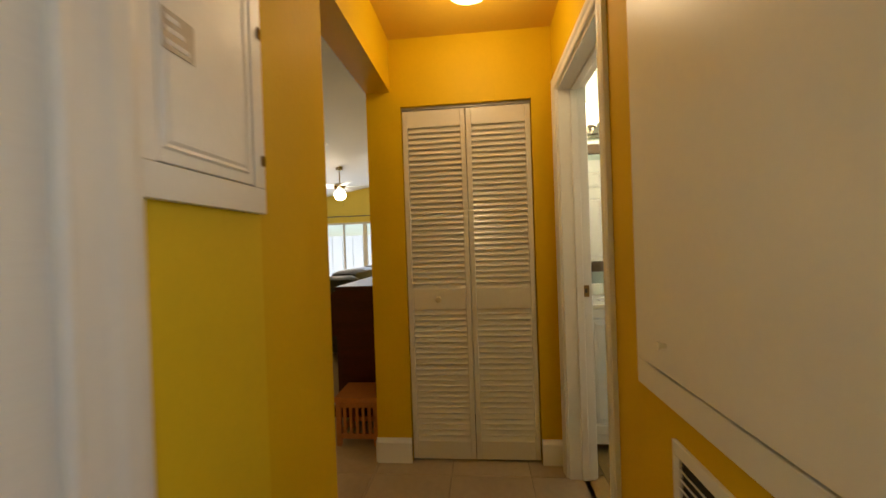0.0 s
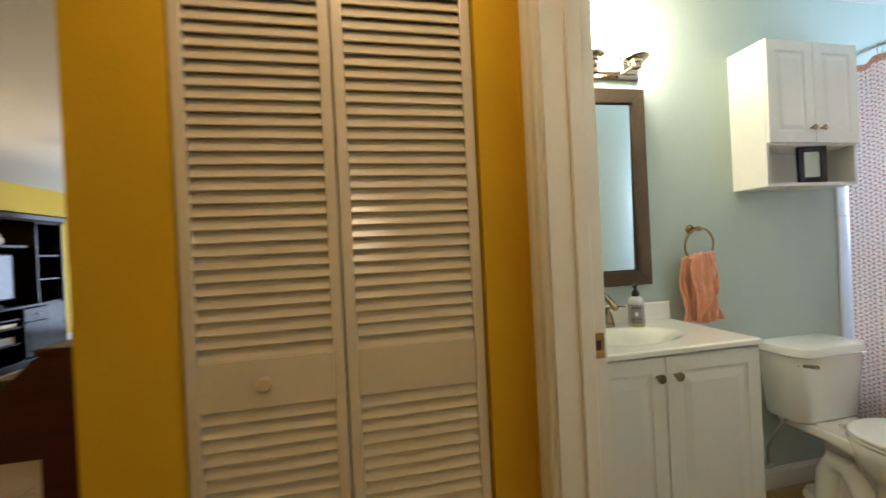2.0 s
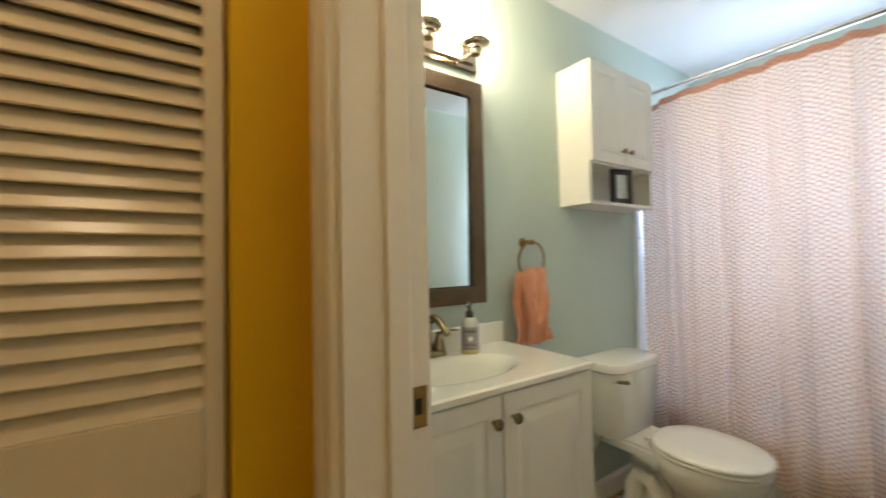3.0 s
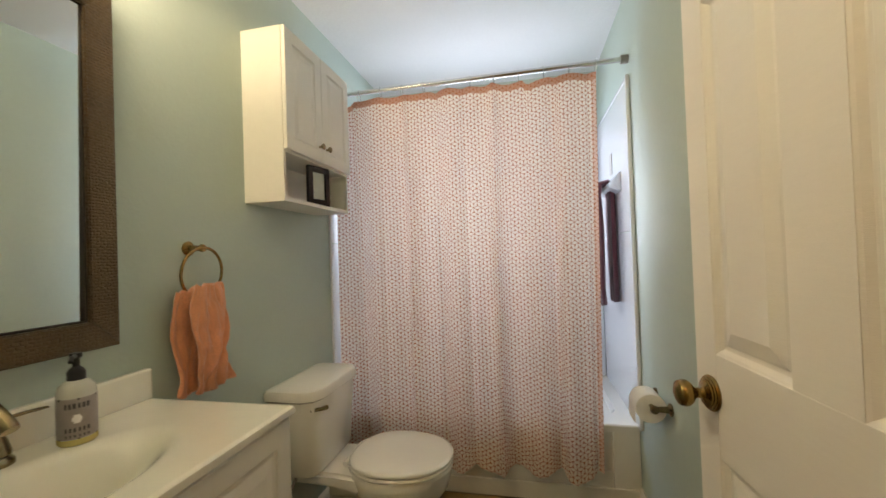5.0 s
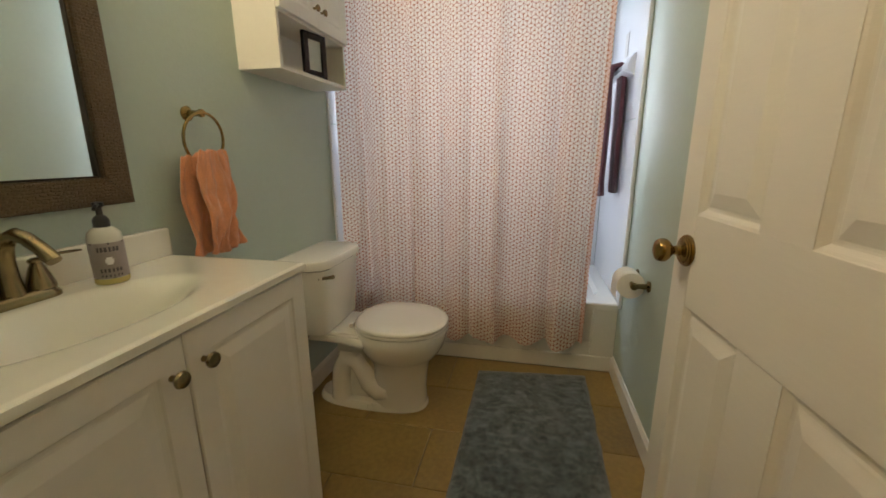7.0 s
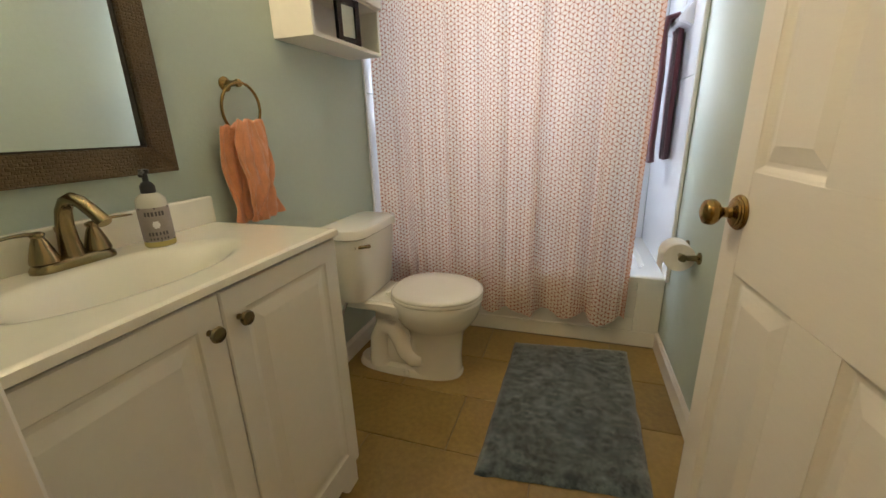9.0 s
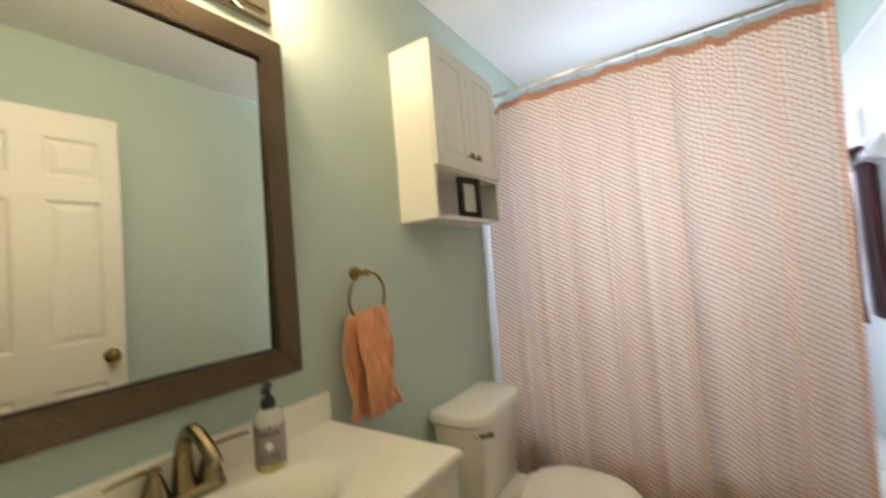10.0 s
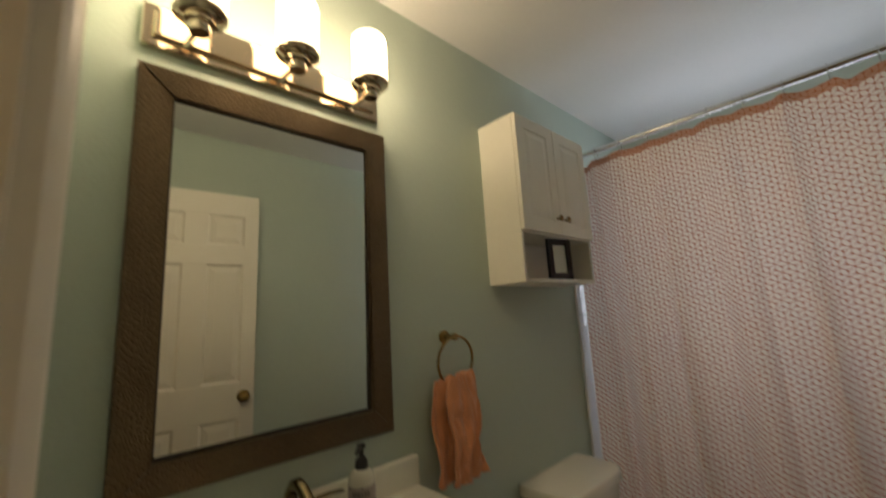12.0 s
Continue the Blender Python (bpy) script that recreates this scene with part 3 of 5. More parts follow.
grille = thing("return_grille", (XE, 0.8, 0.4), "white metal return air grille low in the yellow wall", "air grille")
GY0, GY1, GZ0, GZ1 = 0.45, 1.05, 0.18, 0.785
bm = boxes((XE - 0.010, GY0, GZ0, XE, GY1, GZ0 + 0.03), (XE - 0.010, GY0, GZ1 - 0.03, XE, GY1, GZ1), (XE - 0.010, GY0, GZ0 + 0.0302, XE, GY0 + 0.03, GZ1 - 0.0302), (XE - 0.010, GY1 - 0.03, GZ0 + 0.0302, XE, GY1, GZ1 - 0.0302), bevel=0.002)
part("frame", bm, WHITE, grille)
part("backing", boxes((XE - 0.0035, GY0 + 0.03, GZ0 + 0.03, XE - 0.0012, GY1 - 0.03, GZ1 - 0.03)), DARK, grille)
for i in range(26):
    z = GZ0 + 0.04 + i * 0.0205
    bm = box(bmesh.new(), -0.006, -(GY1 - GY0) / 2 + 0.031, -0.0008, 0.006, (GY1 - GY0) / 2 - 0.031, 0.0008, 0, Matrix.Translation((XE - 0.009, (GY0 + GY1) / 2, z)) @ Matrix.Rotation(radians(38), 4, "Y"))
    part("vane", bm, WHITE, grille)

dome = thing("ceiling_light", (0.20, 1.86, H), "lit opal glass dome ceiling light on a nickel base", "ceiling light")
part("base", lathe(bmesh.new(), [(0, 0), (0.125, 0), (0.13, -0.01), (0.125, -0.028), (0, -0.028)], (0.20, 1.86, H), "z", 40), NICKEL, dome, smooth=True)
shade = part("shade", lathe(bmesh.new(), [(0.118, -0.026), (0.116, -0.05), (0.095, -0.078), (0.06, -0.096), (0.0, -0.105)], (0.20, 1.86, H), "z", 40), DOME, dome, "lit opal glass dome", smooth=True)
shade.visible_shadow = False

side = tagged(new("door_frame"), "white painted moulded trim round a side door", "door frame")
DW0, DW1 = -0.35, 0.636
bm = boxes((XW - 0.001, DW0 + 0.106, 0, XW + 0.012, DW1 - 0.106, 2.0), bevel=0.002)
part("slab", bm, DOORW, side, "white side door")
rows, pr = [], casing_profile(0.105)
for cy, cz, sy, sz in ((DW0 + 0.105, 0, -1, 0), (DW0 + 0.105, 2.03, -1, 1), (DW1 - 0.105, 2.03, 1, 1), (DW1 - 0.105, 0, 1, 0)):
    rows.append([(XW + 0.012 + d, cy + sy * a, cz + sz * a) for a, d in pr])
part("casing", loft(bmesh.new(), rows), WHITE, side)
part("plinth", boxes((XW, DW1 - 0.105, 0, XW + 0.0118, DW1, 2.1)), WHITE, side)


# vanity
VX0, VX1, VYF, VT = 0.768, 1.543, 2.467, 0.863
vanity = thing("vanity_cabinet", ((VX0 + VX1) / 2, 2.68, 0), "white two-door bathroom vanity cabinet with round nickel knobs", "vanity cabinet")
CY = VYF + 0.028
bm = boxes((VX0 + 0.004, CY, 0.10, VX1 - 0.004, CY + 0.018, VT - 0.022), (VX0 + 0.003, CY + 0.018, 0.0, VX0 + 0.026, BY1 - 0.004, VT - 0.022), (VX1 - 0.026, CY + 0.018, 0.0, VX1 - 0.003, BY1 - 0.004, VT - 0.022), (VX0 + 0.026, BY1 - 0.012, 0.08, VX1 - 0.026, BY1 - 0.004, VT - 0.022), (VX0 + 0.026, CY + 0.018, 0.085, VX1 - 0.026, BY1 - 0.012, 0.10), bevel=0.001)
part("body", bm, CABW, vanity)
# toe board with cut-out feet
bm = bmesh.new()
prof = [(VX0 + 0.004, 0.0), (VX0 + 0.055, 0.0)]
prof += [(VX0 + 0.055 + 0.03 * math.sin(a), 0.05 - 0.05 * math.cos(a) * 0.9) for a in (0.4, 0.9, 1.4)]
prof += [(VX1 - 0.055 - 0.03 * math.sin(a), 0.05 - 0.05 * math.cos(a) * 0.9) for a in (1.4, 0.9, 0.4)]
prof += [(VX1 - 0.055, 0.0), (VX1 - 0.004, 0.0), (VX1 - 0.004, 0.0995), (VX0 + 0.004, 0.0995)]
loft(bm, [[(x, y, z) for x, z in prof] for y in (CY - 0.001, CY + 0.017)])
part("toe_board", bm, CABW, vanity)
split = 1.158
for x0, x1, kx in ((VX0 + 0.007, split - 0.0015, split - 0.034), (split + 0.0015, VX1 - 0.007, split + 0.034)):
    z0, z1, y = 0.105, 0.836, CY - 0.0015
    bm = bmesh.new()
    ring = lambda i, yy: [(x0 + i, yy, z0 + i), (x1 - i, yy, z0 + i), (x1 - i, yy, z1 - i), (x0 + i, yy, z1 - i)]
    loft(bm, [ring(0, y), ring(0, y - 0.014), ring(0.003, y - 0.017), ring(0.052, y - 0.017), ring(0.056, y - 0.0135), ring(0.062, y - 0.012), ring(0.067, y - 0.0115), ring(0.092, y - 0.0165), ring(0.094, y - 0.017)])
    door = part("door", bm, CABW, vanity)
    bm = lathe(bmesh.new(), [(0, 0), (0.006, 0), (0.0055, -0.012), (0.013, -0.016), (0.0155, -0.021), (0.0135, -0.026), (0, -0.029)], (kx, y - 0.017, 0.772), "y", 24)
    part("knob", bm, NICKEL, door, "round brushed nickel knob", smooth=True)

top = thing("marble_sink", ((VX0 + VX1) / 2, 2.68, VT), "cream cultured marble vanity top with a moulded oval basin and backsplash", "vanity top")
bm = bmesh.new()
nx, ny = 110, 70
TX0, TX1, TY0, TY1 = VX0, VX1, VYF, BY1 - 0.003
bcx, bcy, brx, bry = 1.155, 2.674, 0.250, 0.142


def basin(x, y):
    d = math.hypot((x - bcx) / brx, (y - bcy) / bry)
    if d >= 1:
        return 0.0
    e = min(1, (1 - d) / 0.62)
    return -0.115 * (1 - d ** 2.6) * e * e * (3 - 2 * e)


grid = [[bm.verts.new((TX0 + (TX1 - TX0) * i / nx, TY0 + (TY1 - TY0) * j / ny, 0)) for j in range(ny + 1)] for i in range(nx + 1)]
for col in grid:
    for v in col:
        v.co.z = VT + basin(v.co.x, v.co.y) - 0.004 * max(0, 1 - (v.co.y - TY0) / 0.006) - 0.004 * max(0, 1 - min(v.co.x - TX0, TX1 - v.co.x) / 0.006)
for i in range(nx):
    for j in range(ny):
        bm.faces.new((grid[i][j], grid[i + 1][j], grid[i + 1][j + 1], grid[i][j + 1]))
rim = [grid[i][0] for i in range(nx + 1)] + [grid[nx][j] for j in range(1, ny + 1)] + [grid[i][ny] for i in range(nx - 1, -1, -1)] + [grid[0][j] for j in range(ny - 1, 0, -1)]
low = [bm.verts.new((v.co.x, v.co.y, VT - 0.019)) for v in rim]
n = len(rim)
for k in range(n):
    bm.faces.new((rim[k], low[k], low[(k + 1) % n], rim[(k + 1) % n]))
bmesh.ops.recalc_face_normals(bm, faces=bm.faces)
part("slab", bm, MARBLE, top, smooth=True)
part("backsplash", boxes((TX0, BY1 - 0.024, VT - 0.003, TX1, BY1 - 0.002, VT + 0.078), bevel=0.006), MARBLE, top)
part("drain", lathe(bmesh.new(), [(0, 0), (0.021, 0), (0.023, 0.003), (0.018, 0.005), (0.0, 0.004)], (bcx, bcy, VT - 0.125), "z", 24), NICKEL, top, smooth=True)

# faucet
fx, fy = 1.157, 2.846
faucet = thing("faucet", (fx, fy, VT), "antique brass two-handle faucet with a high curved spout", "faucet")
bm = bmesh.new()
loft(bm, [[(fx + sx * (0.050 - i) + (0.025 - i) * math.cos(a) * 1.0, fy + (0.026 - i) * math.sin(a), VT + h) for sx, a in [(1, -math.pi / 2 + k * math.pi / 10) for k in range(11)] + [(-1, math.pi / 2 + k * math.pi / 10) for k in range(11)]] for i, h in ((0, 0), (0, 0.008), (0.003, 0.016), (0.009, 0.021))])
part("deck_plate", bm, NICKEL, faucet, smooth=True)
for s in (-1, 1):
    hx = fx + s * 0.047
    bm = lathe(bmesh.new(), [(0, 0.019), (0.024, 0.019), (0.0235, 0.025), (0.019, 0.042), (0.013, 0.060), (0.0095, 0.068), (0.0125, 0.073), (0.0115, 0.077), (0.006, 0.080), (0, 0.081)], (hx, fy, VT), "z", 24)
    handle = part("handle", bm, NICKEL, faucet, smooth=True)
    rows = []
    for d, hw, hz, th in ((0.0, 0.006, 0.075, 0.0045), (0.018, 0.0065, 0.079, 0.004), (0.042, 0.0062, 0.0805, 0.0032), (0.066, 0.0075, 0.0795, 0.0028), (0.076, 0.0058, 0.079, 0.002)):
        cx, cy = hx + s * d * 0.98, fy - d * 0.16
        rows.append([(cx, cy + hw * math.cos(q), VT + hz + th * math.sin(q)) for q in [2 * math.pi * k / 12 for k in range(12)]])
    part("lever", loft(bmesh.new(), rows), NICKEL, handle, smooth=True)
pts = [(fx, fy, VT + 0.018), (fx, fy + 0.001, VT + 0.050), (fx, fy - 0.003, VT + 0.085), (fx, fy - 0.012, VT + 0.112), (fx, fy - 0.028, VT + 0.130), (fx, fy - 0.048, VT + 0.137), (fx, fy - 0.070, VT + 0.132), (fx, fy - 0.095, VT + 0.117), (fx, fy - 0.117, VT + 0.100), (fx, fy - 0.124, VT + 0.092)]
part("spout", tube(bmesh.new(), pts, [0.022, 0.0175, 0.0150, 0.0138, 0.0130, 0.0126, 0.0124, 0.0124, 0.0128, 0.0122], 20), NICKEL, faucet, smooth=True)
part("lift_rod", lathe(bmesh.new(), [(0.0025, 0.02), (0.0025, 0.065), (0.006, 0.068), (0.006, 0.078), (0, 0.080)], (fx, fy + 0.025, VT), "z", 12), NICKEL, faucet)

# soap bottle
sx_, sy_ = 1.308, 2.802
soap = thing("soap_dispenser", (sx_, sy_, VT), "white soap bottle with a grey label and black pump", "soap dispenser")
bm = lathe(bmesh.new(), [(0, 0), (0.028, 0), (0.031, 0.004), (0.031, 0.100), (0.029, 0.112), (0.020, 0.122), (0.014, 0.125), (0, 0.125)], (sx_, sy_, VT), "z", 32)
part("bottle", bm, SOAPB, soap, smooth=True)
label = part("label", lathe(bmesh.new(), [(0.0312, 0.015), (0.0316, 0.016), (0.0316, 0.092), (0.0312, 0.093)], (sx_, sy_, VT), "z", 32), LABEL, soap, "grey label with pale print", smooth=True)
part("pump", lathe(bmesh.new(), [(0, 0.124), (0.015, 0.124), (0.015, 0.14), (0.011, 0.147), (0.006, 0.151), (0.006, 0.166), (0.010, 0.169), (0.010, 0.177), (0, 0.179)], (sx_, sy_, VT), "z", 20), BLACKP, soap, "black pump", smooth=True)
part("nozzle", tube(bmesh.new(), [(sx_, sy_, VT + 0.173), (sx_ - 0.02, sy_ - 0.018, VT + 0.172), (sx_ - 0.028, sy_ - 0.026, VT + 0.166)], 0.004), BLACKP, soap)


def bent_bar(a0, a1, z0, z1, r=0.0322):
    rows = [[(sx_ + q * math.cos(a0 + (a1 - a0) * k / 6), sy_ + q * math.sin(a0 + (a1 - a0) * k / 6), VT + z) for q, z in ((r, z0), (r, z1), (r - 0.0009, z1), (r - 0.0009, z0))] for k in range(7)]
    return loft(bmesh.new(), rows)


face = math.atan2(1.95 - sy_, 0.7 - sx_)
for z0, z1 in ((0.0895, 0.0935), (0.0145, 0.0165)):
    part("border", bent_bar(-math.pi, math.pi * 0.98, z0, z1), BLACKP, label, "thin black border line")
for row, (z0, z1, wide) in enumerate(((0.074, 0.084, 0.11), (0.029, 0.037, 0.09), (0.019, 0.0235, 0.07))):
    for k in range(6):
        c = face - 0.55 + k * 0.22
        part("letter_bar", bent_bar(c - wide * (0.5 + 0.12 * (k % 3)), c + wide * 0.6, z0, z1), INK, label, "dark unreadable lettering")
for z0, z1, wide in ((0.046, 0.050, 0.16), (0.050, 0.058, 0.23), (0.058, 0.062, 0.16)):
    part("badge", bent_bar(face - wide, face + wide, z0, z1, 0.0324), SHEER, label, "round white badge")
part("soap", lathe(bmesh.new(), [(0, 0.0005), (0.0283, 0.0005), (0.0313, 0.004), (0.0313, 0.014), (0, 0.0142)], (sx_, sy_, VT), "z", 32), LIQUID, soap, "pale yellow soap showing at the bottom", smooth=True)

# mirror
MX0, MX1, MZ0, MZ1, MY = 0.852, 1.460, 1.022, 1.885, BY1
mirror = thing("wall_mirror", ((MX0 + MX1) / 2, MY, (MZ0 + MZ1) / 2), "rectangular wall mirror in a wide bronze frame with woven relief", "mirror")
fw = 0.064
for name, c in (("top_rail", ((MX0, MZ1), (MX1, MZ1), (MX1 - fw, MZ1 - fw), (MX0 + fw, MZ1 - fw))), ("bottom_rail", ((MX1, MZ0), (MX0, MZ0), (MX0 + fw, MZ0 + fw), (MX1 - fw, MZ0 + fw))), ("side_rail", ((MX0, MZ0), (MX0, MZ1), (MX0 + fw, MZ1 - fw), (MX0 + fw, MZ0 + fw))), ("side_rail", ((MX1, MZ1), (MX1, MZ0), (MX1 - fw, MZ0 + fw), (MX1 - fw, MZ1 - fw)))):
    bm = loft(bmesh.new(), [[(x, y, z) for x, z in c] for y in (MY, MY - 0.024)])
    bmesh.ops.bevel(bm, geom=[e for e in bm.edges if all(v.co.y < MY - 0.01 for v in e.verts)], offset=0.003, segments=2, affect="EDGES")
    part(name, bm, WOVEN, mirror)
bm = boxes((MX0 + fw, MY - 0.0135, MZ0 + fw, MX0 + fw + 0.004, MY - 0.006, MZ1 - fw), (MX1 - fw - 0.004, MY - 0.0135, MZ0 + fw, MX1 - fw, MY - 0.006, MZ1 - fw), (MX0 + fw + 0.004, MY - 0.0135, MZ0 + fw, MX1 - fw - 0.004, MY - 0.006, MZ0 + fw + 0.004), (MX0 + fw + 0.004, MY - 0.0135, MZ1 - fw - 0.004, MX1 - fw - 0.004, MY - 0.006, MZ1 - fw))
part("inner_lip", bm, DARK, mirror, "dark inner lip")
bm = loft(bmesh.new(), [[(x, y, z) for x in (MX0 + fw, MX1 - fw) for y, z in (((MY - 0.005, MZ0 + fw), (MY - 0.0125, MZ1 - fw)) if x < 1.1 else ((MY - 0.0125, MZ1 - fw), (MY - 0.005, MZ0 + fw)))], [(x, y, z) for x in (MX0 + fw, MX1 - fw) for y, z in (((MY - 0.002, MZ0 + fw), (MY - 0.002, MZ1 - fw)) if x < 1.1 else ((MY - 0.002, MZ1 - fw), (MY - 0.002, MZ0 + fw)))]])
part("glass", bm, MIRROR, mirror, "silvered mirror glass")

# vanity light
bar = thing("vanity_light", (1.143, BY1, 1.97), "lit vanity light with three opal glass shades over the mirror", "wall light")
POLISH = mat("polished_nickel", (0.62, 0.53, 0.42), 0.10, 1.0, vary=0.03)
bm = loft(bmesh.new(), [[(0.853 + i, y, 1.930 + i), (1.440 - i, y, 1.930 + i), (1.440 - i, y, 2.030 - i), (0.853 + i, y, 2.030 - i)] for y, i in ((BY1, 0), (BY1 - 0.016, 0), (BY1 - 0.018, 0.002), (BY1 - 0.018, 0.018), (BY1 - 0.030, 0.022), (BY1 - 0.031, 0.024))])
part("back_plate", bm, POLISH, bar)
for bx in (0.942, 1.149, 1.355):
    by = 2.79
    part("arm", tube(bmesh.new(), [(bx - 0.014, BY1 - 0.03, 1.945), (bx - 0.010, BY1 - 0.055, 1.942), (bx, by, 1.948)], 0.006), POLISH, bar, smooth=True)
    part("holder", lathe(bmesh.new(), [(0, 1.932), (0.018, 1.932), (0.021, 1.938), (0.021, 1.950), (0.030, 1.952), (0.030, 1.964), (0.044, 1.967), (0.051, 1.972), (0.051, 1.978), (0, 1.978)], (bx, by, 0), "z", 28), POLISH, bar, smooth=True)
    sh = part("shade", lathe(bmesh.new(), [(0.047, 1.9785), (0.049, 1.986), (0.050, 2.10), (0.048, 2.112), (0.042, 2.118), (0.0, 2.120)], (bx, by, 0), "z", 32), BULB, bar, "lit opal glass shade", smooth=True)
    sh.visible_shadow = False

# over-toilet cabinet
KX0, KX1, KYF, KZ0, KZ1, KM = 1.938, 2.448, 2.742, 1.425, 2.06, 1.618
cab = thing("wall_cabinet", ((KX0 + KX1) / 2, BY1, KZ0), "white wall cabinet with two doors above the toilet", "wall cabinet")
w = 0.014
part("side_panel", boxes((KX0, KYF, KZ0, KX0 + w, BY1, KZ1), bevel=0.001), CABW, cab)
part("side_panel", boxes((KX1 - w, KYF, KZ0, KX1, BY1, KZ1), bevel=0.001), CABW, cab)
part("top_panel", boxes((KX0 + w, KYF, KZ1 - w, KX1 - w, BY1, KZ1)), CABW, cab)
part("shelf", boxes((KX0 + w, KYF, KM - w, KX1 - w, BY1 - 0.006, KM)), CABW, cab)
part("bottom_panel", boxes((KX0 + w, KYF, KZ0, KX1 - w, BY1 - 0.006, KZ0 + w)), CABW, cab)
part("back_panel", boxes((KX0 + w, BY1 - 0.006, KZ0, KX1 - w, BY1 - 0.001, KZ1 - w)), CABW, cab)
kc = (KX0 + KX1) / 2
for x0, x1, kx in ((KX0 + 0.001, kc - 0.001, kc - 0.028), (kc + 0.001, KX1 - 0.001, kc + 0.028)):
    z0, z1, y = KM - 0.006, KZ1 - 0.001, KYF - 0.0015
    ring = lambda i, yy: [(x0 + i, yy, z0 + i), (x1 - i, yy, z0 + i), (x1 - i, yy, z1 - i), (x0 + i, yy, z1 - i)]
    bm = loft(bmesh.new(), [ring(0, y), ring(0, y - 0.013), ring(0.002, y - 0.015), ring(0.047, y - 0.015), ring(0.052, y - 0.011), ring(0.058, y - 0.010), ring(0.075, y - 0.014), ring(0.077, y - 0.0145)])
    door = part("door", bm, CABW, cab)
    part("knob", lathe(bmesh.new(), [(0, 0), (0.005, 0), (0.0045, -0.010), (0.011, -0.014), (0.013, -0.019), (0.010, -0.023), (0, -0.025)], (kx, y - 0.015, 1.675), "y", 20), NICKEL, door, "round nickel knob", smooth=True)

pic = thing("picture_frame", (2.24, 2.80, KZ0 + w), "small dark picture frame with a pale print on the shelf", "picture frame")
bm = bmesh.new()
m = Matrix.Translation((2.215, 2.765, KZ0 + w + 0.001)) @ Matrix.Rotation(radians(-14), 4, "Z")
for r in ((-0.062, -0.008, 0, -0.036, 0.008, 0.165), (0.036, -0.008, 0, 0.062, 0.008, 0.165), (-0.036, -0.008, 0, 0.036, 0.008, 0.026), (-0.036, -0.008, 0.139, 0.036, 0.008, 0.165)):
    box(bm, *r, bevel=0.002, m=m)
part("frame", bm, ESPRESSO, pic)
part("print", box(bmesh.new(), -0.036, 0.0, 0.026, 0.036, 0.003, 0.139, m=m), mat("pale_print", (0.50, 0.53, 0.46), 0.3), pic, "pale greenish print")

# towel ring and hand towel
ring_ = thing("towel_ring", (1.68, BY1, 1.256), "antique brass towel ring on the pale blue wall", "towel ring")
part("mount", lathe(bmesh.new(), [(0, 0), (0.021, 0), (0.022, -0.005), (0.017, -0.010), (0.010, -0.013), (0.0085, -0.045), (0.012, -0.05), (0.011, -0.058), (0, -0.06)], (1.684, BY1, 1.257), "y", 28), BRASS, ring_, smooth=True)
pts = [(1.682 + 0.075 * math.sin(a), 2.852 - 0.006 * math.cos(a), 1.183 + 0.075 * math.cos(a)) for a in [2 * math.pi * k / 40 for k in range(41)]]
part("ring", tube(bmesh.new(), pts, 0.0045), BRASS, ring_, smooth=True)


def draped(name, x0, x1, ya, yb, z0, z1, folds, depth, material, parent, seed, pinch=0.5, thick=0.006, ragged=0.02, crumple=0.0):
    """A hanging cloth in loose folds: gathered at the top, wider below."""
    rnd = random.Random(seed)
    nx, nz = 44, 36
    ph = [rnd.uniform(0, 6.28) for _ in range(6)]
    cx = (x0 + x1) / 2
    bm = bmesh.new()
    rows = []
    for j in range(nz + 1):
        v = j / nz
        row = []
        for i in range(nx + 1):
            u = i / nx
            wd = (pinch + (1 - pinch) * min(1, v * 1.9) ** 0.7)
            x = cx + (u - 0.5) * (x1 - x0) * wd + 0.008 * math.sin(7 * v + ph[0] + 3 * u)
            x += 0.05 * (x1 - x0) * math.sin(9 * v + 5 * u) * v * (1 - v) * 2
            f = math.sin(folds * 6.28 * u + ph[1] + 1.6 * v) * 0.55 + math.sin(folds * 11.0 * u + ph[2] - 2.6 * v) * 0.33 + 0.12 * math.sin(26 * u + 11 * v + ph[4]) + 0.10 * math.sin(17 * v - 9 * u + ph[0]) * (1 - abs(2 * u - 1))
            f += crumple * noise.noise((5 * u + 2.2 * v, 3.2 * v - 2 * u, seed * 1.7)) + 0.45 * crumple * noise.noise((13 * u, 9 * v, seed * 2.3))
            x += 0.008 * crumple * noise.noise((4 * v, u * 2, seed + 9.1)) * v
            y = (ya + yb) / 2 + depth * f * (0.5 + 0.5 * v) + 0.25 * (yb - ya) * math.sin(5 * v + ph[3])
            z = z1 - v * (z1 - z0) - ragged * math.sin(4.1 * u + ph[4]) * v + 0.004 * math.sin(13 * u + ph[5]) * (1 - v)
            row.append(bm.verts.new((x, min(y, BY1 - 0.012), z)))
        rows.append(row)
    for a, b in zip(rows, rows[1:]):
        for i in range(nx):
            bm.faces.new((a[i], a[i + 1], b[i + 1], b[i]))
    ob = part(name, bm, material, parent, smooth=True)
    sol = ob.modifiers.new("thickness", "SOLIDIFY")
    sol.thickness, sol.offset = thick, 0
    return ob


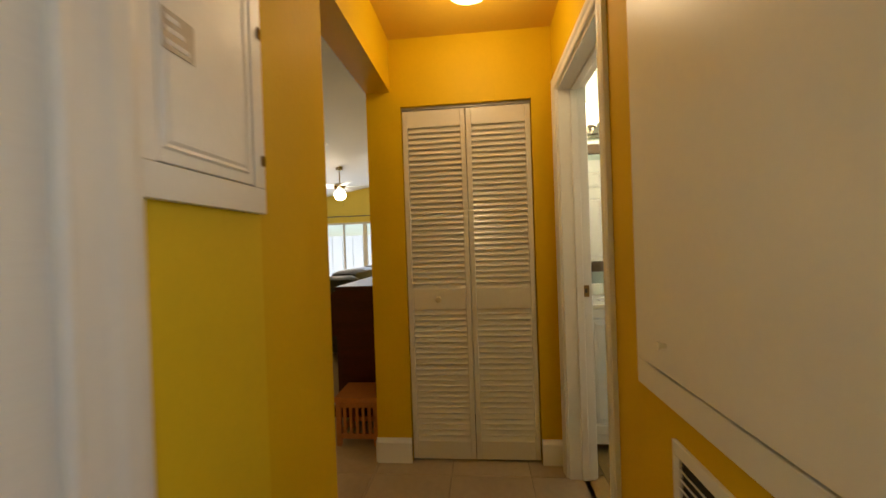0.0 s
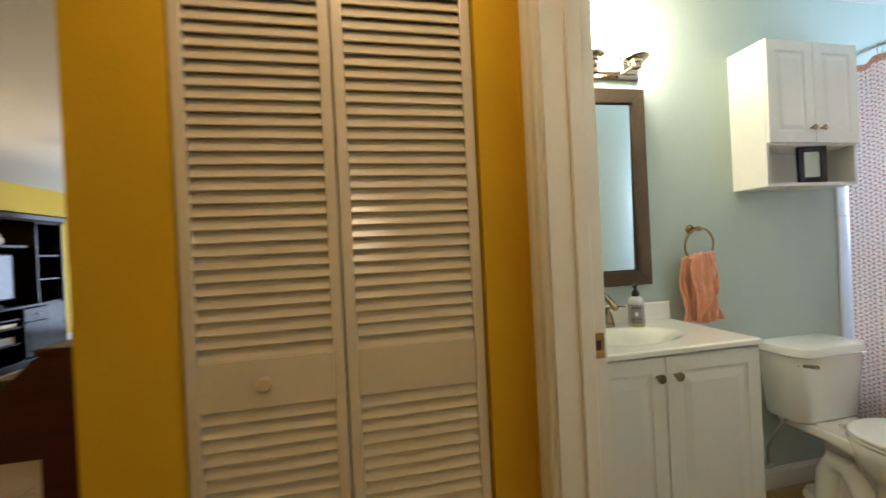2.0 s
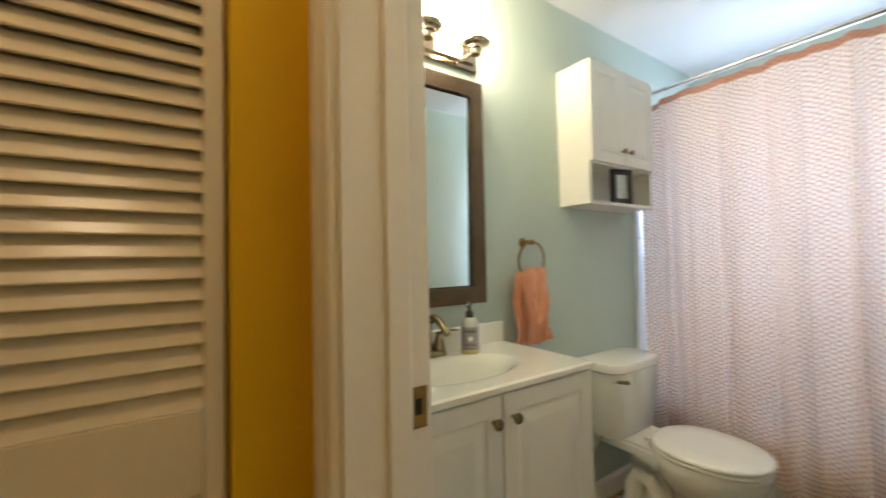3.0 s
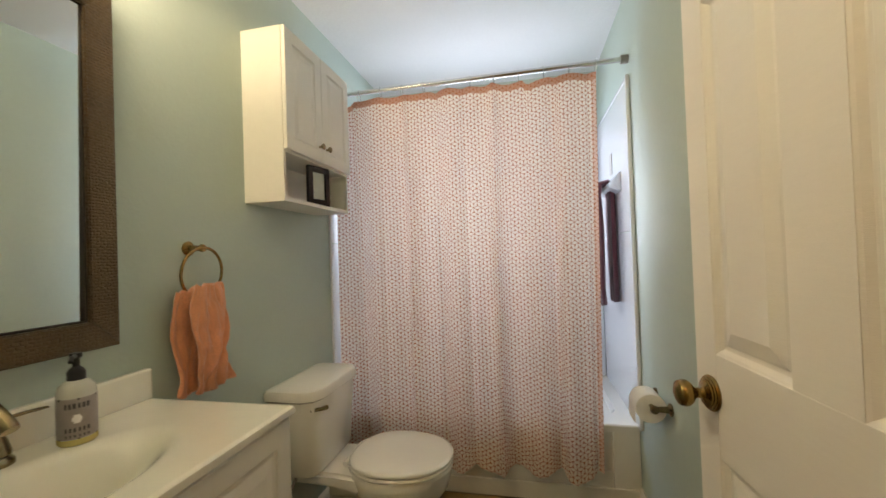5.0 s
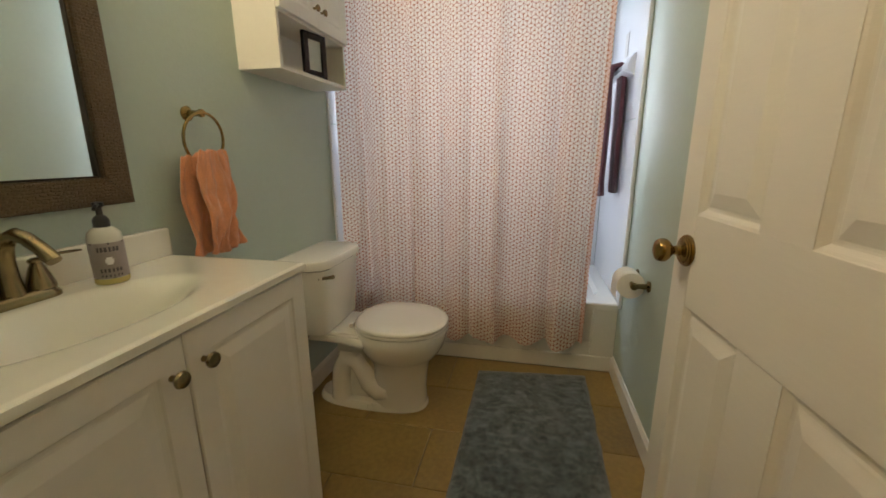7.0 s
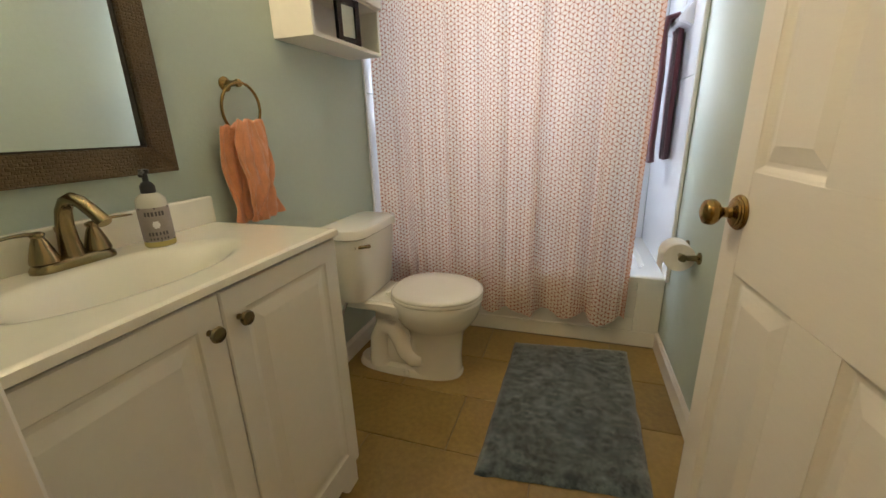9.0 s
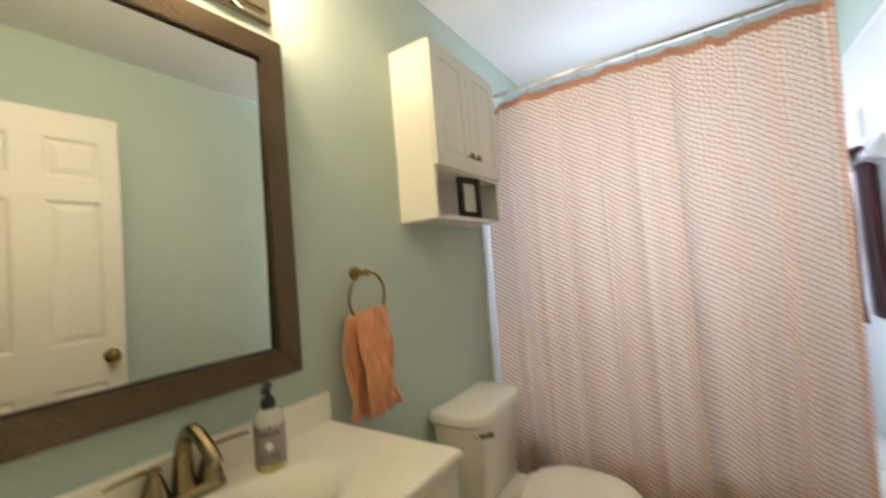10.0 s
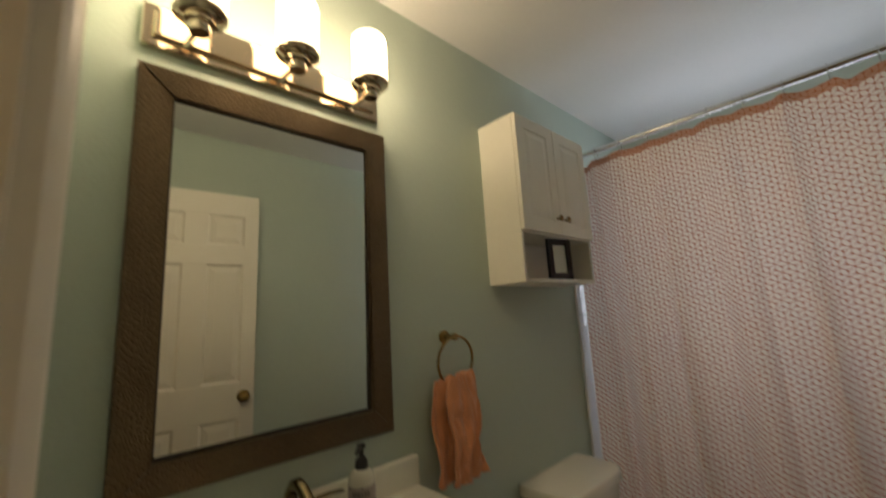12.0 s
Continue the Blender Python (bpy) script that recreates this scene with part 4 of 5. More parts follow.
tw = thing("hand_towel", (1.70, 2.85, 1.11), "peach-orange terry hand towel hanging in folds through the brass ring", "hand towel")
draped("back_fall", 1.580, 1.672, 2.842, 2.865, 0.850, 1.135, 0.6, 0.009, TOWEL, tw, 9, 0.75, 0.009, 0.010, 1.2)
draped("front_fall", 1.604, 1.742, 2.805, 2.825, 0.852, 1.150, 0.45, 0.013, TOWEL, tw, 12, 0.78, 0.010, 0.006, 1.9)
draped("side_fall", 1.695, 1.762, 2.850, 2.862, 0.875, 1.120, 0.5, 0.008, TOWEL, tw, 3, 0.45, 0.009, 0.014, 1.4)
bm = tube(bmesh.new(), [(1.622, 2.85, 1.118), (1.645, 2.848, 1.128), (1.68, 2.846, 1.116), (1.71, 2.848, 1.134), (1.728, 2.85, 1.140)], [0.010, 0.019, 0.018, 0.020, 0.010], 16)
part("bunched_top", bm, TOWEL, tw, smooth=True)


# toilet
def oval(cx, cy, rx, ry_f, ry_b, z, n=40, sq=2.0):
    """A ring round (cx, cy): ry_f towards -y, ry_b towards +y."""
    pts = []
    for k in range(n):
        a = 2 * math.pi * k / n
        c, s = math.cos(a), math.sin(a)
        r = (abs(c) ** sq + abs(s) ** sq) ** (-1 / sq)
        pts.append((cx + rx * r * c, cy + (ry_b if s > 0 else ry_f) * r * s, z))
    return pts


tx, ty = 2.198, 2.44
toilet = thing("toilet", (tx, 2.5, 0), "white two-piece porcelain toilet with its lid closed", "toilet")
bm = loft(bmesh.new(), [oval(tx + 0.01, 2.56, 0.104, 0.245, 0.285, 0.0, sq=2.7), oval(tx + 0.01, 2.56, 0.104, 0.243, 0.285, 0.014, sq=2.7), oval(tx + 0.01, 2.56, 0.092, 0.231, 0.275, 0.034, sq=2.6)])
part("foot", bm, PORC, toilet, smooth=True)
bm = loft(bmesh.new(), [oval(tx + 0.008, 2.45, 0.100, 0.130, 0.13, 0.02, sq=2.4), oval(tx + 0.005, 2.445, 0.095, 0.124, 0.13, 0.10, sq=2.3), oval(tx, 2.43, 0.100, 0.120, 0.13, 0.19, sq=2.2), oval(tx, 2.435, 0.112, 0.138, 0.14, 0.24), oval(tx, 2.44, 0.140, 0.170, 0.16, 0.265), oval(tx, 2.445, 0.168, 0.205, 0.175, 0.31), oval(tx, 2.45, 0.180, 0.225, 0.185, 0.355), oval(tx, 2.45, 0.182, 0.230, 0.19, 0.385), oval(tx, 2.45, 0.176, 0.222, 0.185, 0.395)])
part("bowl", bm, PORC, toilet, smooth=True)
bm = bmesh.new()
loft(bm, [[(tx + sx * w_, y, z) for sx, w_, z in ((-1, w0, za), (1, w0, za), (1, w0 * 0.95, zb), (-1, w0 * 0.95, zb))] for y, w0, za, zb in ((2.54, 0.155, 0.325, 0.390), (2.66, 0.135, 0.338, 0.388), (2.86, 0.130, 0.342, 0.382))])
bmesh.ops.bevel(bm, geom=bm.edges[:], offset=0.012, segments=3, affect="EDGES")
part("deck", bm, PORC, toilet, smooth=True)
for s in (-1, 1):
    pts = [(tx + s * 0.050, 2.48, 0.09), (tx + s * 0.048, 2.53, 0.085), (tx + s * 0.045, 2.575, 0.115), (tx + s * 0.043, 2.60, 0.17), (tx + s * 0.043, 2.635, 0.225), (tx + s * 0.043, 2.685, 0.225), (tx + s * 0.043, 2.71, 0.17), (tx + s * 0.043, 2.715, 0.09), (tx + s * 0.043, 2.715, 0.03)]
    part("trapway", tube(bmesh.new(), pts, [0.045, 0.050, 0.048, 0.044, 0.044, 0.044, 0.044, 0.046, 0.050], 20), PORC, toilet, smooth=True)
part("web", boxes((tx - 0.048, 2.46, 0.02, tx + 0.060, 2.735, 0.335), bevel=0.03), PORC, toilet, smooth=True)
for s in (-1, 1):
    part("bolt_cap", lathe(bmesh.new(), [(0, 0.025), (0.013, 0.025), (0.012, 0.036), (0.006, 0.043), (0, 0.044)], (tx + s * 0.102, 2.555, 0), "z", 16), PORC, toilet, smooth=True)
seat = part("seat", loft(bmesh.new(), [oval(tx, 2.45, rx, rf, rb, z, sq=2.25) for rx, rf, rb, z in ((0.176, 0.224, 0.168, 0.3965), (0.182, 0.231, 0.174, 0.402), (0.182, 0.231, 0.174, 0.409), (0.178, 0.227, 0.170, 0.413))]), PORC, toilet, smooth=True)
part("lid", loft(bmesh.new(), [oval(tx, 2.45, rx, rf, rb, z, sq=2.25) for rx, rf, rb, z in ((0.178, 0.227, 0.170, 0.4145), (0.183, 0.232, 0.176, 0.419), (0.183, 0.232, 0.176, 0.426), (0.179, 0.227, 0.172, 0.431), (0.168, 0.214, 0.160, 0.4345), (0.10, 0.13, 0.09, 0.437))]), PORC, toilet, smooth=True)
for s in (-1, 1):
    part("hinge", lathe(bmesh.new(), [(0, -0.018), (0.010, -0.018), (0.010, 0.018), (0, 0.018)], (tx + s * 0.07, 2.630, 0.409), "x", 12), PORC, toilet)


def tank_ring(x0, x1, yf, yb, z, cham):
    r = 0.012
    return [(x0 + cham, yf, z), (x1 - cham, yf, z), (x1 - cham * 0.35, yf + cham * 0.3, z), (x1, yf + cham, z), (x1, yb - r, z), (x1 - r, yb, z), (x0 + r, yb, z), (x0, yb - r, z), (x0, yf + cham, z), (x0 + cham * 0.35, yf + cham * 0.3, z)]


bm = loft(bmesh.new(), [tank_ring(tx - 0.165, tx + 0.165, 2.715, 2.87, 0.385, 0.045), tank_ring(tx - 0.172, tx + 0.172, 2.705, 2.878, 0.40, 0.05), tank_ring(tx - 0.195, tx + 0.195, 2.690, 2.893, 0.675, 0.055)])
part("tank", bm, PORC, toilet, smooth=True)
bm = loft(bmesh.new(), [tank_ring(tx - 0.198, tx + 0.198, 2.687, 2.895, 0.676, 0.060), tank_ring(tx - 0.207, tx + 0.205, 2.677, 2.900, 0.684, 0.064), tank_ring(tx - 0.207, tx + 0.205, 2.677, 2.900, 0.708, 0.064), tank_ring(tx - 0.202, tx + 0.200, 2.682, 2.895, 0.718, 0.062), tank_ring(tx - 0.185, tx + 0.183, 2.699, 2.880, 0.721, 0.05)])
part("tank_lid", bm, PORC, toilet, smooth=True)
bm = lathe(bmesh.new(), [(0, 0), (0.013, 0), (0.013, -0.008), (0, -0.010)], (tx - 0.165, 2.722, 0.645), "y", 16)
tube(bm, [(tx - 0.165, 2.708, 0.645), (tx - 0.150, 2.690, 0.644), (tx - 0.120, 2.680, 0.640)], [0.007, 0.007, 0.009])
part("flush_lever", bm, NICKEL, toilet, smooth=True)

valve = thing("water_valve", (1.985, BY1, 0.16), "chrome shut-off valve and supply hose below the toilet tank", "water valve")
bm = lathe(bmesh.new(), [(0, 0), (0.026, 0), (0.024, -0.006), (0.008, -0.008), (0.008, -0.055), (0.014, -0.06), (0.014, -0.08), (0, -0.08)], (1.985, BY1, 0.16), "y", 20)
part("body", bm, CHROME, valve, smooth=True)
part("hose", tube(bmesh.new(), [(1.985, 2.835, 0.165), (1.975, 2.83, 0.24), (2.0, 2.81, 0.32), (2.06, 2.80, 0.39)], 0.006), GREYM, valve, smooth=True)

# bathtub
tub = thing("bathtub", (3.04, 2.15, 0), "cream enamelled built-in bathtub with a recessed front apron", "bathtub")
AX, RZ = 2.665, 0.385
y0, y1 = BY0 + 0.001, BY1 - 0.001
bm = bmesh.new()
box(bm, AX + 0.014, y0, 0, AX + 0.05, y1, RZ - 0.03)
part("apron", bm, TUBW, tub)
bm = boxes((AX, y0, 0, AX + 0.0138, y1, 0.085), (AX, y0, 0.0852, AX + 0.0138, y0 + 0.12, RZ - 0.03), (AX, y1 - 0.12, 0.0852, AX + 0.0138, y1, RZ - 0.03), (AX + 0.005, y0 + 0.1205, 0.0852, AX + 0.0138, y1 - 0.1205, 0.16), bevel=0.005)
part("apron_moulding", bm, TUBW, tub)


def rect_ring(x0, x1, ya, yb, z, r, n=6):
    pts = []
    for cx, cy, a0 in ((x1 - r, yb - r, 0), (x0 + r, yb - r, 90), (x0 + r, ya + r, 180), (x1 - r, ya + r, 270)):
        for k in range(n + 1):
            a = radians(a0 + 90 * k / n)
            pts.append((cx + r * math.cos(a), cy + r * math.sin(a), z))
    return pts


bm = loft(bmesh.new(), [rect_ring(AX - 0.004, BX1 - 0.001, y0, y1, RZ - 0.035, 0.004), rect_ring(AX - 0.006, BX1 - 0.001, y0, y1, RZ - 0.006, 0.004), rect_ring(AX, BX1 - 0.002, y0, y1, RZ, 0.006), rect_ring(AX + 0.085, BX1 - 0.05, y0 + 0.07, y1 - 0.07, RZ, 0.12), rect_ring(AX + 0.095, BX1 - 0.06, y0 + 0.08, y1 - 0.08, RZ - 0.02, 0.13), rect_ring(AX + 0.13, BX1 - 0.10, y0 + 0.13, y1 - 0.13, 0.12, 0.15), rect_ring(AX + 0.18, BX1 - 0.14, y0 + 0.2, y1 - 0.2, 0.07, 0.12)])
part("basin", bm, TUBW, tub, smooth=True)

# tub surround: acrylic wall panels, trim, shelf
surround = thing("tub_surround", (3.0, BY0, 0.4), "glossy white wall panels round the bathtub with a moulded bar", "tub surround")
SX, ST = 2.60, 1.985
for z0, z1 in ((RZ + 0.002, 1.288), (1.292, ST)):
    part("panel", boxes((SX + 0.02, BY0 + 0.0005, z0, BX1 - 0.009, BY0 + 0.008, z1), bevel=0.002), WTILE, surround)
    part("panel", boxes((SX - 0.035, BY1 - 0.008, z0, BX1 - 0.009, BY1 - 0.0005, z1), bevel=0.002), WTILE, surround)
for a, b, z0, z1 in ((BY0 + 0.009, WY0 - 0.03, RZ + 0.002, ST), (WY1 + 0.03, BY1 - 0.009, RZ + 0.002, ST), (WY0 - 0.029, WY1 + 0.029, RZ + 0.002, WZ0 - 0.03)):
    part("panel", boxes((BX1 - 0.008, a, z0, BX1 - 0.0005, b, z1), bevel=0.002), WTILE, surround)
bm = boxes((SX, BY0 + 0.0003, RZ, SX + 0.0195, BY0 + 0.018, ST + 0.018), bevel=0.006)
part("edge_trim", boxes((SX - 0.050, BY1 - 0.012, 0.10, SX - 0.0355, BY1 - 0.0003, ST + 0.018), bevel=0.006), WTILE, surround)
box(bm, SX + 0.02, BY0 + 0.0003, ST + 0.001, BX1 - 0.009, BY0 + 0.012, ST + 0.018, 0.005)
part("edge_trim", bm, WTILE, surround)
bm = bmesh.new()
loft(bm, [[(x, BY0 + 0.008, 1.50), (x, BY0 + 0.008, 1.60), (x, BY0 + 0.02, 1.59), (x, BY0 + d, 1.545), (x, BY0 + d, 1.525)] for x, d in ((2.80, 0.042), (2.82, 0.062), (3.12, 0.062), (3.14, 0.042))])
part("moulded_bar", bm, WTILE, surround)
part("notice", boxes((2.98, BY0 + 0.0085, 1.62, 3.05, BY0 + 0.0105, 1.735)), GREYM, surround, "small grey metal plate")

tw = thing("bath_towel", (2.88, BY0 + 0.05, 1.25), "dark maroon towel hanging folded over the moulded bar in the tub", "bath towel")
bm = bmesh.new()
prof = [(0.036, 0.93), (0.042, 1.2), (0.040, 1.5), (0.055, 1.556), (0.078, 1.548), (0.084, 1.5), (0.078, 1.3), (0.082, 1.0), (0.076, 0.915)]
rows = []
for k in range(19):
    x = 2.90 + 0.14 * k / 18
    w_ = 0.006 * math.sin(k * 1.1)
    rows.append([(x + 0.004 * math.sin(z * 9), BY0 + d + (w_ if d > 0.06 else 0), z + 0.008 * math.sin(k * 0.8)) for d, z in prof])
grid = [[bm.verts.new(p) for p in r] for r in rows]
for a, b in zip(grid, grid[1:]):
    for i in range(len(prof) - 1):
        bm.faces.new((a[i], a[i + 1], b[i + 1], b[i]))
ob = part("cloth", bm, MAROON, tw, smooth=True)
ob.modifiers.new("thickness", "SOLIDIFY").thickness = 0.022

# window of the bathroom
win = tagged(new("window_1"), kind="structure")
bm = boxes((BX1 + 0.03, WY0, WZ0, BX1 + 0.08, WY0 + 0.04, WZ1), (BX1 + 0.03, WY1 - 0.04, WZ0, BX1 + 0.08, WY1, WZ1), (BX1 + 0.03, WY0 + 0.04, WZ0, BX1 + 0.08, WY1 - 0.04, WZ0 + 0.04), (BX1 + 0.03, WY0 + 0.04, WZ1 - 0.04, BX1 + 0.08, WY1 - 0.04, WZ1), (BX1 + 0.035, WY0 + 0.04, (WZ0 + WZ1) / 2 - 0.018, BX1 + 0.075, WY1 - 0.04, (WZ0 + WZ1) / 2 + 0.018), bevel=0.003)
part("window_frame", bm, WHITE, win)
part("window_sill", boxes((BX1 - 0.015, WY0 - 0.028, WZ0 - 0.025, BX1 + 0.029, WY1 + 0.028, WZ0 - 0.001), bevel=0.004), WHITE, win)
for z0, z1 in ((WZ0 + 0.04, (WZ0 + WZ1) / 2 - 0.018), ((WZ0 + WZ1) / 2 + 0.018, WZ1 - 0.04)):
    p = part("pane", boxes((BX1 + 0.052, WY0 + 0.04, z0, BX1 + 0.056, WY1 - 0.04, z1)), PANE, win)
    p.visible_shadow = False

# curtain rod, rings, curtain
RX, RDZ = 2.615, 2.078
rod = thing("curtain_rod", (RX, 2.15, RDZ), "brushed nickel shower curtain rod across the tub", "curtain rod")
part("rod", lathe(bmesh.new(), [(0.0125, BY0 + 0.018), (0.0125, BY1 - 0.018)], (RX, 0, RDZ), "y", 24), CHROME, rod, smooth=True)
for a, b in ((BY0, BY0 + 0.03), (BY1 - 0.03, BY1)):
    part("end_cap", lathe(bmesh.new(), [(0, a), (0.02, a), (0.02, b), (0, b)], (RX, 0, RDZ), "y", 24), GREYM, rod, smooth=True)
curt = thing("shower_curtain", (RX, 2.2, 1.1), "white shower curtain printed with a coral petal pattern, drawn closed", "shower curtain")
CZ0, CZ1, CY0, CY1 = 0.155, 2.040, 1.548, 2.868
NR = 12


def fold(u, v):
    """Offset of the cloth along x, at u along the rod and v down from the top."""
    s = u * 1.0
    f = 0.55 * math.sin(2 * math.pi * 7.0 * s + 0.8 * math.sin(5 * s)) + 0.30 * math.sin(2 * math.pi * 12.3 * s + 1.3) + 0.25 * math.sin(2 * math.pi * 3.1 * s + 2.0 + 0.5 * v)
    return (0.017 + 0.030 * min(1, v * 1.4)) * f


bm = bmesh.new()
uvl = bm.loops.layers.uv.new("UVMap")
nu, nv = 260, 40
cols = []
arc = 0.0
for i in range(nu + 1):
    u = i / nu
    col = []
    ring_phase = (u * (NR - 1)) % 1.0
    sag = 0.009 * math.sin(math.pi * ring_phase) ** 2 + (0.018 * max(0, 1 - abs(u - 0.955) / 0.03)) + 0.02 * max(0, 1 - abs(u - 0.23) / 0.05) + 0.018 * max(0, (u - 0.94) / 0.06)
    for j in range(nv + 1):
        v = j / nv
        z = CZ1 - v * (CZ1 - CZ0) - sag * (1 - v) ** 6
        if v > 0.9:
            z += (v - 0.9) / 0.1 * 0.020 * math.sin(2 * math.pi * 6.5 * u + 0.6)
        gather = 0.02 * (1 - v) * math.sin(2 * math.pi * 6 * u)
        y = CY0 + u * (CY1 - CY0) + 0.012 * math.sin(2 * math.pi * 9 * u + 1.0) + 0.032 * v * max(0, 1 - 2.5 * u)
        col.append((RX - 0.005 + fold(u, v), y + gather * 0.2, z))
    cols.append(col)
vs = [[bm.verts.new(p) for p in c] for c in cols]
us = [0.0]
for a, b in zip(cols, cols[1:]):
    us.append(us[-1] + (Vector(a[nv // 2]) - Vector(b[nv // 2])).length)
for i in range(nu):
    for j in range(nv):
        f = bm.faces.new((vs[i][j], vs[i][j + 1], vs[i + 1][j + 1], vs[i + 1][j]))
        for lp, (a, b) in zip(f.loops, ((i, j), (i, j + 1), (i + 1, j + 1), (i + 1, j))):
            lp[uvl].uv = (us[a], (1 - b / nv) * (CZ1 - CZ0))
part("cloth", bm, PETAL, curt, smooth=True)
for i in range(NR):
    y = CY0 + 0.01 + (CY1 - CY0 - 0.02) * i / (NR - 1)
    pts = [(RX + 0.019 * math.sin(a), y, RDZ - 0.016 + 0.032 * math.cos(a)) for a in [2 * math.pi * k / 20 for k in range(21)]]
    part("ring", tube(bmesh.new(), pts, 0.0018, 6), CHROME, curt, "thin chrome curtain ring", smooth=True)
bm = bmesh.new()
grid = [[bm.verts.new((RX + 0.052 + fold(u / 60 + 0.1, 0.4) * 0.4, 1.60 + 1.27 * u / 60, z)) for z in (0.41, 1.2, 2.00, 2.045 - 0.02 * math.sin(math.pi * ((u / 60 * 11) % 1)))] for u in range(61)]
for a, b in zip(grid, grid[1:]):
    for i in range(3):
        bm.faces.new((a[i], a[i + 1], b[i + 1], b[i]))
part("liner", bm, NET, curt, "thin white liner", smooth=True)

# paper holder
hold = thing("toilet_paper_holder", (2.30, BY0, 0.64), "antique brass toilet paper holder with a cone-shaped arm", "toilet paper holder")
px, pz, py = 2.315, 0.628, BY0 + 0.058
for x in (px - 0.085, px + 0.085):
    bm = lathe(bmesh.new(), [(0, 0), (0.022, 0), (0.023, 0.006), (0.012, 0.012), (0.0095, 0.048), (0.0095, 0.058), (0, 0.061)], (x, BY0, pz), "y", 20)
    part("post", bm, NICKEL, hold, smooth=True)
part("arm", lathe(bmesh.new(), [(0, -0.10), (0.013, -0.098), (0.015, -0.09), (0.008, -0.06), (0.006, 0.0), (0.006, 0.088), (0, 0.09)], (px, py, pz), "x", 20), NICKEL, hold, smooth=True)
roll = thing("toilet_roll", (px, py, pz), "white toilet paper roll on its brass holder", "toilet roll")
bm = lathe(bmesh.new(), [(0.019, -0.05), (0.053, -0.05), (0.054, -0.047), (0.054, 0.047), (0.053, 0.05), (0.019, 0.05), (0.019, -0.05)], (px, py, pz - 0.012), "x", 40)
part("paper", bm, PAPER, roll, smooth=True)
part("tail", boxes((px - 0.049, py + 0.0535, pz - 0.07, px + 0.049, py + 0.0545, pz - 0.01)), PAPER, roll)

# bath mat
mat_ = thing("bath_mat", (2.1, 1.85, 0), "blue-grey mottled plush bath mat on the tiled floor", "bath mat")
bm = bmesh.new()
ca, cb, cc = Vector((2.535, 2.115)), Vector((2.592, 1.565)), Vector((1.662, 2.130))
ex, ey = (cb - ca), (cc - ca)
nx, ny = 50, 90
rows = []
for i in range(nx + 1):
    row = []
    for j in range(ny + 1):
        u, v = i / nx, j / ny
        e = min(u, 1 - u, v, 1 - v)
        p = ca + ex * u + ey * v + Vector((0.006 * noise.noise((u * 9, v * 9, 1)), 0.006 * noise.noise((u * 9, v * 9, 4))))
        z = 0.004 + 0.017 * min(1, e * 22) ** 0.5 + 0.004 * noise.noise((u * 23, v * 41, 0)) * min(1, e * 30)
        row.append(bm.verts.new((p.x, p.y, max(0.003, z))))
    rows.append(row)
for a, b in zip(rows, rows[1:]):
    for j in range(ny):
        bm.faces.new((a[j], a[j + 1], b[j + 1], b[j]))
bmesh.ops.recalc_face_normals(bm, faces=bm.faces)
ob = part("fleece", bm, PILE, mat_, smooth=True)


# living room: piano, stool, sofa
piano = thing("piano", (-0.78, 3.55, 0), "dark mahogany console piano with turned front legs, seen from its end", "piano")
PX0, PX1, PYS, PYE = -1.10, -0.465, 2.85, 4.30
prof = [(PX1, 0.03), (-0.83, 0.03), (-0.83, 0.615), (-1.125, 0.615), (-1.135, 0.63), (-1.135, 0.775)]
prof += [(-1.12, 0.80), (-1.07, 0.806), (-0.98, 0.815), (-0.93, 0.84), (-0.89, 0.88), (-0.85, 0.925), (-0.82, 0.945), (PX1, 0.945)]
for y in (PYS, PYE - 0.035):
    bm = loft(bmesh.new(), [[(x, yy, z) for x, z in prof] for yy in (y, y + 0.035)])
    part("end_panel", bm, MAHOG, piano)
part("top_board", boxes((-0.83, PYS - 0.012, 0.9455, PX1, PYE + 0.012, 0.968), bevel=0.005), MAHOG, piano)
part("back_frame", boxes((-0.52, PYS + 0.0352, 0.05, PX1 + 0.001, PYE - 0.0352, 0.94)), MAHOG, piano)
part("knee_board", boxes((-0.83, PYS + 0.0352, 0.05, -0.81, PYE - 0.0352, 0.60)), MAHOG, piano)
part("key_bed", boxes((-1.12, PYS + 0.0352, 0.615, -0.53, PYE - 0.0352, 0.66)), MAHOG, piano)
part("fall_board", boxes((-1.09, PYS + 0.0352, 0.661, -0.86, PYE - 0.0352, 0.79), bevel=0.01), MAHOG, piano)
part("music_desk", boxes((-0.86, PYS + 0.0352, 0.79, -0.84, PYE - 0.0352, 0.93)), MAHOG, piano)
for y in (PYS + 0.03, PYE - 0.03):
    bm = lathe(bmesh.new(), [(0, 0.055), (0.018, 0.055), (0.022, 0.09), (0.018, 0.13), (0.016, 0.16), (0.020, 0.35), (0.023, 0.46), (0.028, 0.50), (0.020, 0.515), (0.027, 0.53), (0.027, 0.5449), (0, 0.5449)], (-1.095, y, 0), "z", 20)
    box(bm, -1.125, y - 0.03, 0.545, -1.065, y + 0.03, 0.6145, 0.004)
    part("leg", bm, MAHOG, piano, smooth=True)
    part("toe", boxes((-1.12, y - 0.03, 0.03, -0.831, y + 0.03, 0.095), bevel=0.008), MAHOG, piano)
    for x in (-1.12, -0.52):
        part("caster", lathe(bmesh.new(), [(0, -0.01), (0.015, -0.01), (0.015, 0.01), (0, 0.01)], (x, y, 0.014), "y", 16), GREYM, piano)

